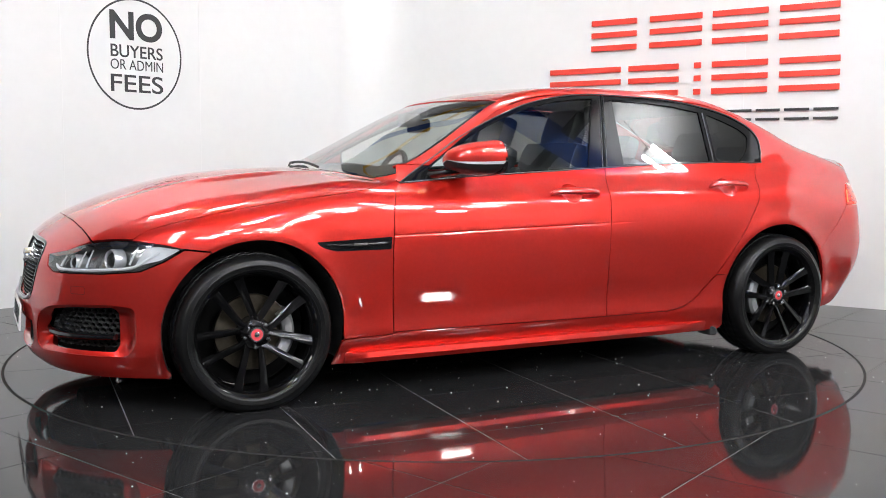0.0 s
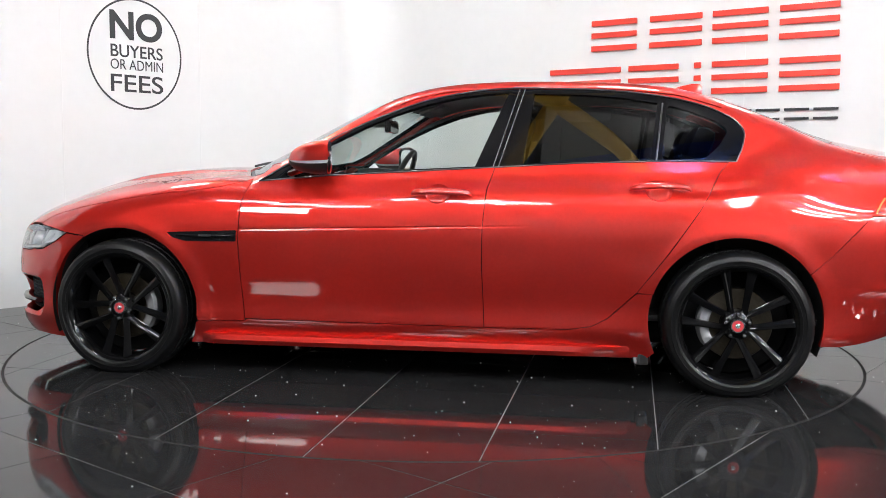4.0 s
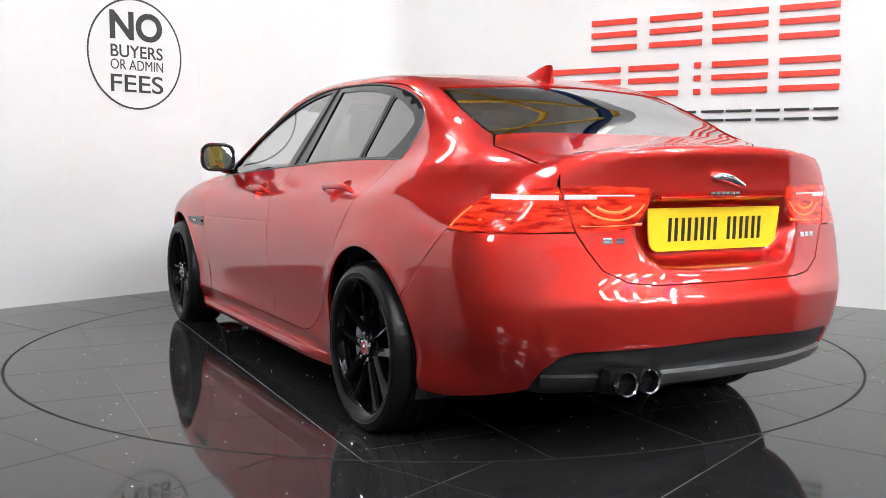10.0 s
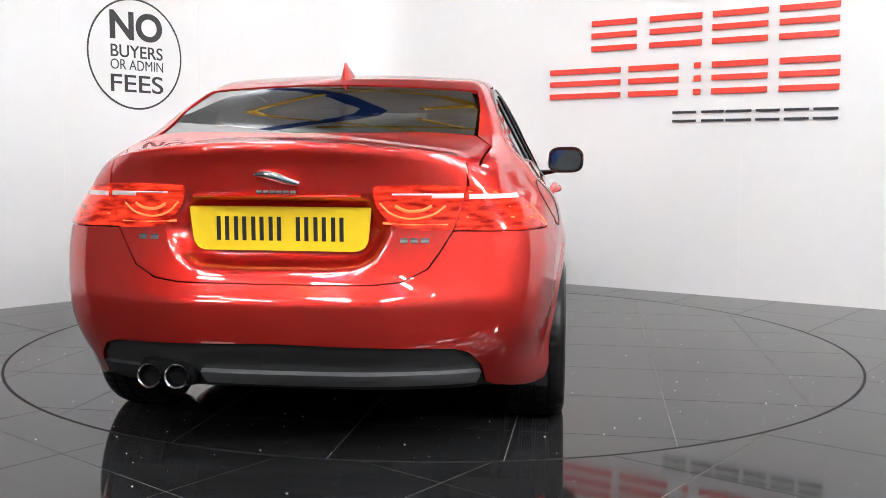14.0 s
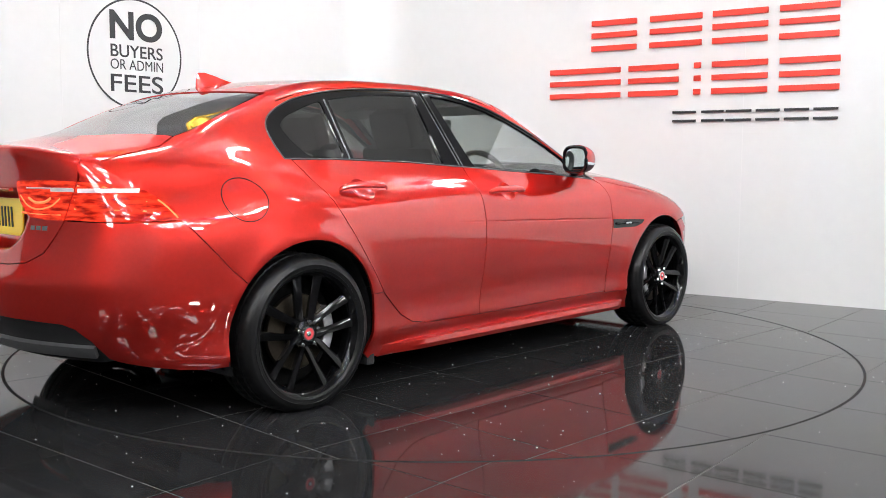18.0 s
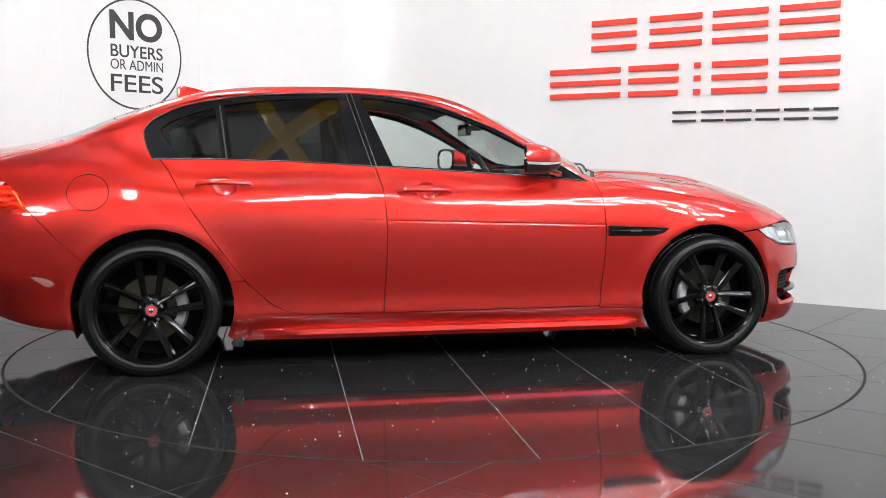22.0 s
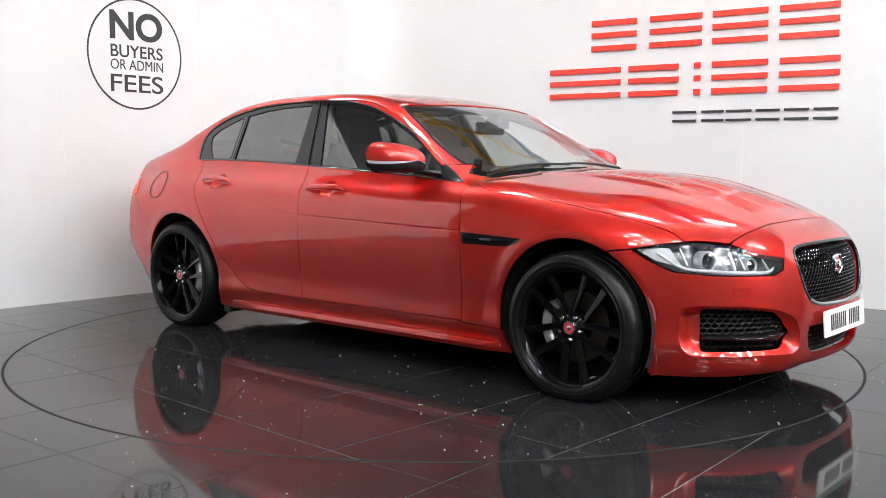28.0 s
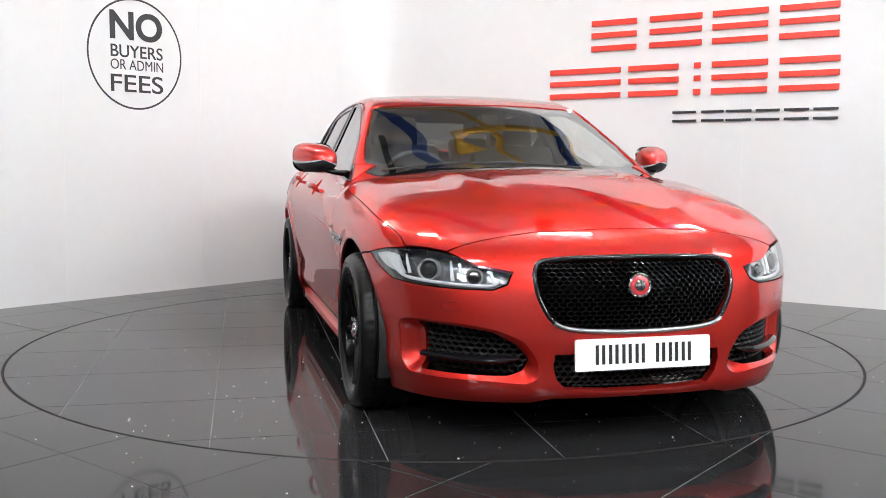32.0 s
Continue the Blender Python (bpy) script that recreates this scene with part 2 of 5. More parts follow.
SIDE = curve((0.0, -0.11), (0.1, -0.085), (0.2, -0.060), (0.235, -0.045), (0.268, -0.031), (0.31, -0.036), (0.37, -0.033), (0.45, -0.0205), (0.6, -0.004), (0.69, 0.0),
             (0.8, -0.012), (0.9, -0.038), (1.0, -0.095), (1.1, -0.17), (1.3, -0.33), soft=0.022)
NOSE = curve((0.0, 2.10), (0.12, 2.17), (0.17, 2.23), (0.2, 2.25), (0.26, 2.252), (0.4, 2.262), (0.5, 2.258), (0.6, 2.245), (0.68, 2.222), (0.74, 2.17),
             (0.8, 2.06), (0.9, 1.8), (1.3, 0.6), soft=0.015)
TAIL = curve((0.0, -2.05), (0.15, -2.18), (0.25, -2.28), (0.34, -2.36), (0.42, -2.41), (0.5, -2.42), (0.565, -2.424), (0.605, -2.402), (0.66, -2.374), (0.75, -2.352),
             (0.87, -2.343), (0.93, -2.345), (1.0, -2.353), (1.06, -2.372), (1.3, -2.41), soft=0.010)
TAIL_SIDE = curve((0.0, -2.03), (0.15, -2.16), (0.25, -2.25), (0.34, -2.32), (0.42, -2.353), (0.5, -2.368), (0.56, -2.374), (0.63, -2.361), (0.7, -2.348), (0.8, -2.33), (0.9, -2.318),
                  (1.0, -2.318), (1.06, -2.325), (1.3, -2.36), soft=0.014)
ROOF = curve((-2.7, 0.2), (-2.4, 0.80), (-2.2, 1.0), (-2.02, 1.085), (-1.88, 1.147), (-1.70, 1.232), (-1.42, 1.332), (-1.12, 1.392), (-0.78, 1.416), (-0.456, 1.420), (-0.2, 1.411),
             (0.0, 1.389), (0.268, 1.328), (0.42, 1.262), (0.57, 1.188), (0.72, 1.110), (0.88, 1.030), (1.1, 0.90), (1.5, 0.62), (2.5, -0.1))
CABIN = curve((-2.5, 0.50), (-2.1, 0.66), (-1.8, 0.735), (-1.4, 0.775), (-0.9, 0.797), (-0.3, 0.80), (0.4, 0.80), (0.9, 0.79), (1.3, 0.78))
SWEEP = curve((-2.5, -0.28), (-1.5, -0.25), (-1.0, 0.0), (-0.2, 0.0), (0.3, 0.30), (1.5, 0.34))


def smax(a, b, r):
    h = np.maximum(r - np.abs(a - b), 0)
    return np.maximum(a, b) + h * h / (4 * r)


def solid(x, y, z):
    """Below zero inside the car."""
    y = np.abs(y)
    rw = np.sqrt((np.abs(x) - 1.4175) ** 2 + (z - 0.325) ** 2)
    flare = 0.009 * np.exp(-((rw - 0.385) / 0.045) ** 2)
    line = z - (0.697 + 0.0265 * (0.83 - x))
    crease = 0.0022 * np.clip((x + 0.55) / 0.5, 0, 1) * np.clip((0.86 - x) / 0.03, 0, 1) * np.exp(-((line / 0.0032) ** 2))
    ta, tb = np.clip((0.50 - z) / 0.36, 0, 1), np.clip((-1.76 - x) / 0.45, 0, 1)
    tuck = 0.12 * ta * ta * (3 - 2 * ta) * tb * tb * (3 - 2 * tb)
    tc, td = np.clip((z - 0.76) / 0.22, 0, 1), np.clip((-1.45 - x) / 0.60, 0, 1)
    tuck = tuck + 0.072 * tc * tc * (3 - 2 * tc) * td * td * (3 - 2 * td)
    side = y - (PLAN(x) + SIDE(z) + flare - crease - tuck)
    ridge = np.where(x > 0.6, 0.012 * np.exp(-((y - 0.42 + 0.10 * (x - 1.2)) / 0.05) ** 2) * np.clip((x - 0.8) * 2, 0, 1) * np.clip((2.2 - x) * 3, 0, 1), 0)
    top = z - (TOP(x) - CROWN(x) * y * y + ridge)
    y2 = y * y
    front = x - (NOSE(z) - 0.25 * y2 - 0.30 * y2 * y2)
    w = np.clip((y - 0.25) / 0.45, 0, 1)
    w = w * w * (3 - 2 * w)
    rear = (TAIL(z) * (1 - w) + TAIL_SIDE(z) * w + 0.145 * y2 + 0.19 * y2 * y2) - x
    body = smax(side, top, 0.09 + 0.02 * np.clip((x + 1.9) / 0.6, -1, 1))
    body = smax(body, front, 0.16)
    body = smax(body, rear, 0.045 + 0.085 * np.clip((1.04 - z) / 0.14, 0, 1))
    g_side = y - (CABIN(x) - 0.52 * (z - 0.97))
    g_top = z - (ROOF(x + SWEEP(x) * y2) - 0.075 * y2)
    cabin = smax(g_side, g_top, 0.055)
    cabin = smax(cabin, 0.90 - z, 0.03)
    k = np.clip((-1.15 - x) / 0.6, 0, 1)
    r = 0.03 + 0.13 * k * k * (3 - 2 * k) * np.clip((z - 0.88) / 0.12, 0, 1)
    h = np.maximum(r - np.abs(body - cabin), 0)
    return np.minimum(body, cabin) - h * h / (4 * r)


def meet(at, lo, hi, n=70):
    """The outermost crossing of the form along rays, from parameter hi inward to lo."""
    t0, t1 = np.full(len(lo), np.nan), np.full(len(lo), np.nan)
    prev = hi.copy()
    open_ = np.ones(len(lo), bool)
    for k in range(1, n + 1):
        cur = hi + (lo - hi) * k / n
        hit = open_ & (solid(*at(cur)) < 0)
        t0[hit], t1[hit] = cur[hit], prev[hit]
        open_ &= ~hit
        prev = cur
    t0[open_], t1[open_] = lo[open_], lo[open_]
    for _ in range(26):
        mid = (t0 + t1) / 2
        inn = solid(*at(mid)) < 0
        t0, t1 = np.where(inn, mid, t0), np.where(inn, t1, mid)
    return (t0 + t1) / 2


def grad(p, e=0.006):
    x, y, z = p.T
    n = np.stack([solid(x + e, y, z) - solid(x - e, y, z), solid(x, y + e, z) - solid(x, y - e, z), solid(x, y, z + e) - solid(x, y, z - e)], -1)
    return n / np.maximum(np.linalg.norm(n, axis=1, keepdims=True), 1e-9)


def on_side(uv):
    """(x, z) on the car's left flank."""
    uv = np.asarray(uv, float).reshape(-1, 2)
    x, z = uv.T
    y = meet(lambda t: (x, t, z), np.full(len(x), 0.0), np.full(len(x), 1.1))
    return np.stack([x, y, z], -1)


def on_top(uv):
    """(x, y) seen from above."""
    uv = np.asarray(uv, float).reshape(-1, 2)
    x, y = uv.T
    z = meet(lambda t: (x, y, t), np.full(len(x), 0.2), np.full(len(x), 1.6))
    return np.stack([x, y, z], -1)


FRONT_X, REAR_X = 1.35, -1.45


def on_front(uv):
    """(angle round an upright line in the engine bay, z); the angle in units of 1 rad."""
    uv = np.asarray(uv, float).reshape(-1, 2)
    a, z = uv.T
    c, s = np.cos(a), np.sin(a)
    r = meet(lambda t: (FRONT_X + t * c, t * s, z), np.full(len(a), 0.05), np.full(len(a), 1.25))
    return np.stack([FRONT_X + r * c, r * s, z], -1)


def on_rear(uv):
    uv = np.asarray(uv, float).reshape(-1, 2)
    a, z = uv.T
    c, s = np.cos(a), np.sin(a)
    r = meet(lambda t: (REAR_X - t * c, t * s, z), np.full(len(a), 0.05), np.full(len(a), 1.25))
    return np.stack([REAR_X - r * c, r * s, z], -1)


def front_uv(x, y, z):
    return (math.atan2(y, x - FRONT_X), z)


def rear_uv(x, y, z):
    return (math.atan2(y, REAR_X - x), z)


# ---- the hall ----
def slab(name, loop, z0, z1, material, parent=None, label=""):
    """An upright prism over a flat outline."""
    v, f = fill(loop, step=5.0, edge=9.0)
    n = len(v)
    verts = [(*p, z1) for p in v] + [(*p, z0) for p in v]
    faces = [tuple(t) for t in f] + [tuple(t[::-1] + n) for t in f]
    faces += [(b, a, a + n, b + n) for a, b in rims(f)]
    return link(name, raw(name, verts, faces), material, parent, label)


# black gloss floor tiles: two lots, one on the turning disc and one round it
def floor_material(name, tint):
    return mat(name, (tint, tint, tint * 1.04), rough=0.055, spec=0.21, rough_var=0.02, grain=0.35, grain_scale=7)


M_TILE = floor_material("black_gloss_tile", 0.018)
M_GROUT = mat("grey_grout", (0.17, 0.17, 0.165), rough=0.85, grain=0.3, grain_scale=30)
M_GAP = mat("black_gap", (0.004, 0.004, 0.004), rough=0.9)
M_BACK = mat("dark_hall_wall", (0.07, 0.07, 0.075), rough=0.8, grain=0.2, grain_scale=3)
M_BACK2 = mat("grey_hall_wall", (0.16, 0.16, 0.158), rough=0.7, grain=0.08, grain_scale=3)
M_CEIL = mat("grey_ceiling", (0.78, 0.775, 0.765), rough=0.9, grain=0.1, grain_scale=3)
# unseen front ceiling, dark only for what the side windows mirror
M_ROOF = mat("dark_front_ceiling", (0.16, 0.16, 0.165), rough=0.7, grain=0.2, grain_scale=3)

TILE, JOINT = 0.6, 0.0045
ground = tagged(link("floor", raw("floor", [(-14, -16, -0.0015), (14, -16, -0.0015), (14, 10, -0.0015), (-14, 10, -0.0015)], [(0, 1, 2, 3)]), M_GROUT),
                "grey grout bed under black gloss floor tiles", "floor", kind="structure")


def ring(r, n=160):
    return np.array([(r * math.cos(2 * math.pi * k / n), r * math.sin(2 * math.pi * k / n)) for k in range(n)])


def clip_convex(poly, clip):
    out = [np.array(p, float) for p in poly]
    for a, b in zip(clip, np.roll(clip, -1, 0)):
        n = np.array([-(b - a)[1], (b - a)[0]])
        d = [float((p - a) @ n) for p in out]
        nxt = []
        for i, p in enumerate(out):
            j = (i + 1) % len(out)
            if d[i] >= 0:
                nxt.append(p)
            if (d[i] >= 0) != (d[j] >= 0):
                nxt.append(p + (out[j] - p) * d[i] / (d[i] - d[j]))
        out = nxt
        if len(out) < 3:
            return None
    return np.array(out)


def plate_mesh(name, v, f, z1, z0):
    n = len(v)
    verts = [(*p, z1) for p in v] + [(*p, z0) for p in v]
    return raw(name, verts, [tuple(t) for t in f] + [(b, a, a + n, b + n) for a, b in rims(f)])


def square(cx, cy, turn, half):
    c, s = math.cos(turn), math.sin(turn)
    return np.array([(cx + c * a - s * b, cy + s * a + c * b) for a, b in ((-half, -half), (half, -half), (half, half), (-half, half))])


# fixed floor round the disc
whole_tile = None
OUT_TURN = radians(51.0)
oc, os_ = math.cos(OUT_TURN), math.sin(OUT_TURN)
rest_v, rest_f = [], []
hole = ring(DISC_R + 0.006)
for i in range(-26, 27):
    for j in range(-26, 27):
        u, w = (i + 0.5) * TILE - 2.505, (j + 0.5) * TILE - 0.369
        cx, cy = oc * u - os_ * w, os_ * u + oc * w
        if not (-13 < cx < 13 and -15 < cy < 9.5):
            continue
        if cy > 4.2 + 0 * cx:
            continue
        sq = square(cx, cy, OUT_TURN, TILE / 2 - JOINT / 2)
        far = np.hypot(*sq.T)
        if far.max() < DISC_R:
            continue
        near = abs(cx) < 3.6 and -3.4 < cy < 3.4
        if far.min() > DISC_R + 0.45 or not ((np.hypot(*dense(sq, 0.02).T) < DISC_R + 0.006).any() or within(hole[:1] * 0, sq).any()):
            if near:
                if whole_tile is None:
                    h = TILE / 2 - JOINT / 2
                    vv = np.array([(-h, -h), (h, -h), (h, h), (-h, h)])
                    whole_tile = plate_mesh("tile", vv, np.array([(0, 1, 2), (0, 2, 3)]), 0.0, -0.0015)
                ob = link("tile", whole_tile, M_TILE, ground)
                ob.matrix_basis = pose(cx, cy, 0, 0, 0, 51.0)
            else:
                k = len(rest_v)
                rest_v += [(*p, 0.0) for p in sq]
                rest_f.append((k, k + 1, k + 2, k + 3))
            continue
        cut = [p for p in hole if within(p[None], sq)[0]]
        v, f = fill(sq, step=5.0, edge=0.02)
        # the bite that the disc takes out of the tile
        from mathutils.geometry import delaunay_2d_cdt
        pts = [Vector(p) for p in dense(sq, 0.02)] + [Vector(p) for p in hole]
        m_ = len(dense(sq, 0.02))
        edges = [(k, (k + 1) % m_) for k in range(m_)] + [(m_ + k, m_ + (k + 1) % len(hole)) for k in range(len(hole))]
        v, e, f, *_ = delaunay_2d_cdt(pts, edges, [], 0, 1e-6)
        v = np.array([tuple(p) for p in v])
        f = np.array([t for t in f if len(t) == 3])
        c = v[f].mean(1)
        ok = within(c, sq) & ~within(c, hole)
        f = f[ok]
        if not len(f):
            continue
        used = np.unique(f)
        remap = np.full(len(v), -1)
        remap[used] = np.arange(len(used))
        link("tile", plate_mesh("cut_tile", v[used], remap[f], 0.0, -0.0015), M_TILE, ground)
tagged(link("far_tiles", raw("far_tiles", rest_v, rest_f), M_TILE, ground), kind="stuff")

# the turntable
turntable = tagged(new("turntable"), "round motorised turntable tiled in glossy black, flush with the floor", "turntable")
bed = bmesh.new()
bmesh.ops.create_circle(bed, cap_ends=True, radius=DISC_R - 0.004, segments=160)
for v in bed.verts:
    v.co.z = -0.0012
part("bed", bed, M_GROUT, turntable)
rim_bm = lathe([(DISC_R - 0.007, -0.001), (DISC_R - 0.007, 0.0005), (DISC_R - 0.003, 0.0005), (DISC_R - 0.003, -0.001)], 160, "z")
part("rim", rim_bm, M_GAP, turntable, "thin dark steel edge ring", smooth=30)
moat = lathe([(DISC_R - 0.0035, -0.0006), (DISC_R + 0.007, -0.0006)], 160, "z")
tagged(part("turntable_gap", moat, M_GAP, None), "dark gap round the turntable", "gap", kind="structure")
disc_loop = ring(DISC_R - 0.009)
disc_tile = None
for i in range(-4, 4):
    for j in range(-4, 4):
        cx, cy = (i + 0.5) * TILE, (j + 0.5) * TILE
        sq = square(cx, cy, 0, TILE / 2 - JOINT / 2)
        if np.hypot(*sq.T).max() < DISC_R - 0.01:
            if disc_tile is None:
                h = TILE / 2 - JOINT / 2
                disc_tile = plate_mesh("tile", np.array([(-h, -h), (h, -h), (h, h), (-h, h)]), np.array([(0, 1, 2), (0, 2, 3)]), 0.0, -0.0012)
            me, at = disc_tile, (cx, cy)
        else:
            poly = clip_convex(sq, disc_loop)
            if poly is None:
                continue
            me, at = plate_mesh("cut_tile", poly, np.array([(0, k, k + 1) for k in range(1, len(poly) - 1)]), 0.0, -0.0012), (0, 0)
        ob = link("tile", me, M_TILE, turntable)
        ob.matrix_basis = pose(0, 0, 0, 0, 0, -2.5) @ pose(at[0], at[1], 0)

# white walls, meeting in a wide rounded corner
WALL_H = 3.3
CORNER = np.array((-0.586, 3.748))
DIR_L = np.array((-1.658, -1.855)) / math.hypot(1.658, 1.855)
DIR_R = np.array((1.524, -1.033)) / math.hypot(1.524, 1.033)
RC = 0.5
half = math.acos(float(DIR_L @ DIR_R)) / 2
tang = RC / math.tan(half)


def wall(name, a, b, normal, label):
    a, b, n = np.array(a), np.array(b), np.array(normal)
    ob = slab(name, np.array([a, b, b - n * 0.15, a - n * 0.15]), -0.006, WALL_H, M_WALL)
    return tagged(ob, label, "wall", kind="structure")


NL, NR = np.array((-DIR_L[1], DIR_L[0])), np.array((DIR_R[1], -DIR_R[0]))
NL = NL if NL @ np.array((0, -1)) > 0 else -NL
NR = NR if NR @ np.array((0, -1)) > 0 else -NR
wall_left = wall("wall_left", CORNER + DIR_L * 7.5, CORNER + DIR_L * tang, NL, "plain white painted panel wall with faint upright seams")
wall_right = wall("wall_right", CORNER + DIR_R * tang, CORNER + DIR_R * 9.0, NR, "plain white painted panel wall with faint upright seams")
mid = CORNER + (DIR_L + DIR_R) / np.linalg.norm(DIR_L + DIR_R) * RC / math.sin(half)
a0 = math.atan2(*(CORNER + DIR_L * tang - mid)[::-1])
a1 = math.atan2(*(CORNER + DIR_R * tang - mid)[::-1])
arc = [mid + RC * np.array((math.cos(a), math.sin(a))) for a in np.linspace(a0, a1, 25)]
cv = [(*p, -0.006) for p in arc] + [(*p, WALL_H) for p in arc]
corner = raw("wall_corner", cv, [(k, k + 1, k + 26, k + 25) for k in range(24)], smooth=True)
tagged(link("wall_corner", corner, M_WALL), "white rounded inner corner of the wall", "wall", kind="structure")


# ---- the car ----
def stack(patches, step, sink=0.0, press=None, flange=0.014, extra=None):
    """Sheets over the car's form, joined: points, faces, normals. Each patch: outline, lift, holes."""
    V, F, N, base = [], [], [], 0
    for loop, lift, holes in patches:
        uv, f = fill(loop, holes, step, extra=extra)
        p = lift(uv)
        n = grad(p)
        if extra is not None:
            fine = np.abs(uv[:, 1] - 0.697 - 0.0265 * (0.83 - uv[:, 0])) < 0.016
            n[fine] = grad(p[fine], 0.0015)
        depth = sink if press is None else sink + press(uv)
        p = p - n * (depth[:, None] if isinstance(depth, np.ndarray) else depth)
        face_n = np.cross(p[f[:, 1]] - p[f[:, 0]], p[f[:, 2]] - p[f[:, 0]])
        if press is not None:
            acc = np.zeros_like(p)
            sgn = np.sign((face_n * n[f[:, 0]]).sum(1, keepdims=True))
            for k in range(3):
                np.add.at(acc, f[:, k], face_n * sgn)
            n = acc / np.maximum(np.linalg.norm(acc, axis=1, keepdims=True), 1e-12)
        wrong = (face_n * n[f].mean(1)).sum(1) < 0
        f = np.where(wrong[:, None], f[:, ::-1], f)
        V.append(p), N.append(n), F.append(f + base)
        base += len(p)
        if flange:
            e = np.array(rims(f))
            d = p[e[:, 1]] - p[e[:, 0]]
            out = np.cross(d, n[e[:, 0]])
            out /= np.maximum(np.linalg.norm(out, axis=1, keepdims=True), 1e-12)
            a, b = p[e[:, 0]], p[e[:, 1]]
            ia, ib = a - n[e[:, 0]] * flange, b - n[e[:, 1]] * flange
            m = len(e)
            V.append(np.concatenate([a, b, ia, ib])), N.append(np.concatenate([out] * 4))
            k = np.arange(m) + base
            F.append(np.stack([k + m, k, k + 2 * m], -1)), F.append(np.stack([k + m, k + 2 * m, k + 3 * m], -1))
            base += 4 * m
    V, F, N = np.concatenate(V), np.concatenate(F), np.concatenate(N)
    return V, F, N


def panel(name, patches, material, parent, label="", step=0.03, sink=0.0, press=None, flange=0.014, both=False, extra=None):
    """A body panel; with both, its mirror twin as well. Returns the objects."""
    V, F, N = stack(patches, step, sink, press, flange, extra)
    obs = [link(name, raw(name, V, F, normals=N), material, parent, label)]
    if both:
        k = np.array((1, -1, 1))
        obs.append(link(name, raw(name, V * k, F[:, ::-1], normals=N * k), material, parent, label))
    return obs


def mirror_loop(half):
    """A closed outline from its half with a >= 0, given from the middle line round to the middle line."""
    h = np.asarray(half, float)
    m = h[::-1] * (-1, 1)
    return np.concatenate([h, m[np.abs(m[:, 0]) > 1e-6]])


def arc_pts(cx, a0, a1, r=0.372, cz=0.325, n=28):
    return [(cx + r * math.cos(radians(a)), cz + r * math.sin(radians(a))) for a in np.linspace(a0, a1, n)]


def side_to(fn, pts):
    return [fn(*p) for p in on_side(pts)]


def top_to(fn, pts):
    return [fn(*p) for p in on_top(pts)]


def flat_edge(xs, z0, z1, limit=0.62):
    """Where the flank turns over to the top: height for each x."""
    out = []
    for x in xs:
        z = np.arange(z0, z1, 0.003)
        p = on_side(np.stack([np.full(len(z), x), z], -1))
        n = grad(p)
        over = np.where((n[:, 2] > limit) | (p[:, 1] < 0.3))[0]
        k = over[0] if len(over) else len(z) - 1
        out.append((x, z[max(k - 1, 0)]))
    return np.array(out)


car = tagged(new("car"), "glossy red four-door sports saloon with black wheels, parked on the turntable", "car")

# rail: where the sides turn over to the roof and boot
RAIL = flat_edge(np.arange(0.72, -1.41, -0.06), 1.0, 1.45)
PILLAR = flat_edge(np.arange(-1.42, -1.53, -0.02), 1.10, 1.45)
DROP = np.array([(-1.52 - 0.045 * t, PILLAR[-1, 1] * (1 - t) + 1.0 * t) for t in np.linspace(0.08, 1, 12)])
RAIL = np.concatenate([RAIL, PILLAR, DROP, flat_edge(np.arange(-1.62, -1.75, -0.06), 1.0, 1.45)])
rail_y = on_side(RAIL)[:, 1]
CUT = -2.05
DECK = flat_edge(np.linspace(-1.80, CUT, 6), 0.93, 1.12)
EDGE = np.concatenate([RAIL, DECK])
edge_y = np.concatenate([rail_y, on_side(DECK)[:, 1]])

BELT = [(-1.421, 1.023), (-1.149, 1.024), (-0.725, 1.013), (-0.356, 0.992), (0.013, 0.972), (0.428, 0.949), (0.757, 0.922)]
DLO_TOP = [(0.662, 0.981), (0.535, 1.055), (0.422, 1.124), (0.279, 1.193), (0.134, 1.254), (-0.011, 1.304), (-0.158, 1.336), (-0.305, 1.356),
           (-0.452, 1.363), (-0.627, 1.360), (-0.801, 1.353), (-0.974, 1.339), (-1.118, 1.318), (-1.232, 1.293), (-1.316, 1.266), (-1.399, 1.226),
           (-1.447, 1.185), (-1.462, 1.140), (-1.447, 1.077)]
DLO_TOP = smooth_loop(DLO_TOP, 3, False).tolist()
DLO = np.array(BELT + DLO_TOP)
BONNET_SIDE = smooth_loop([(0.800, 0.926), (0.98, 0.886), (1.27, 0.852), (1.57, 0.803), (1.80, 0.747), (1.885, 0.702)], 6, False)
LAMP = [(1.185, 0.667), (1.10, 0.683), (1.035, 0.692), (0.895, 0.696), (0.774, 0.685), (0.645, 0.656), (0.512, 0.631), (0.530, 0.587), (0.580, 0.567),
        (0.715, 0.568), (0.858, 0.571), (1.010, 0.583), (1.105, 0.620)]
GAP = 0.0018

# front doors
f_door = np.concatenate([[(-0.309 + GAP, 0.557), (-0.311 + GAP, 0.726), (-0.325 + GAP, 0.893), (-0.354 + GAP, 0.990)], np.array(BELT[4:]) - (0, 0.004),
                         [(0.794 - GAP, 0.898), (0.818 - GAP, 0.814), (0.829 - GAP, 0.644), (0.825 - GAP, 0.50), (0.812 - GAP, 0.277), (-0.32 + GAP, 0.270)]])
CREASE = np.array([(x, 0.697 + 0.0265 * (0.83 - x) + o) for x in np.arange(-0.60, 0.84, 0.018) for o in (-0.009, -0.005, -0.0025, 0.0, 0.0025, 0.005, 0.009)])


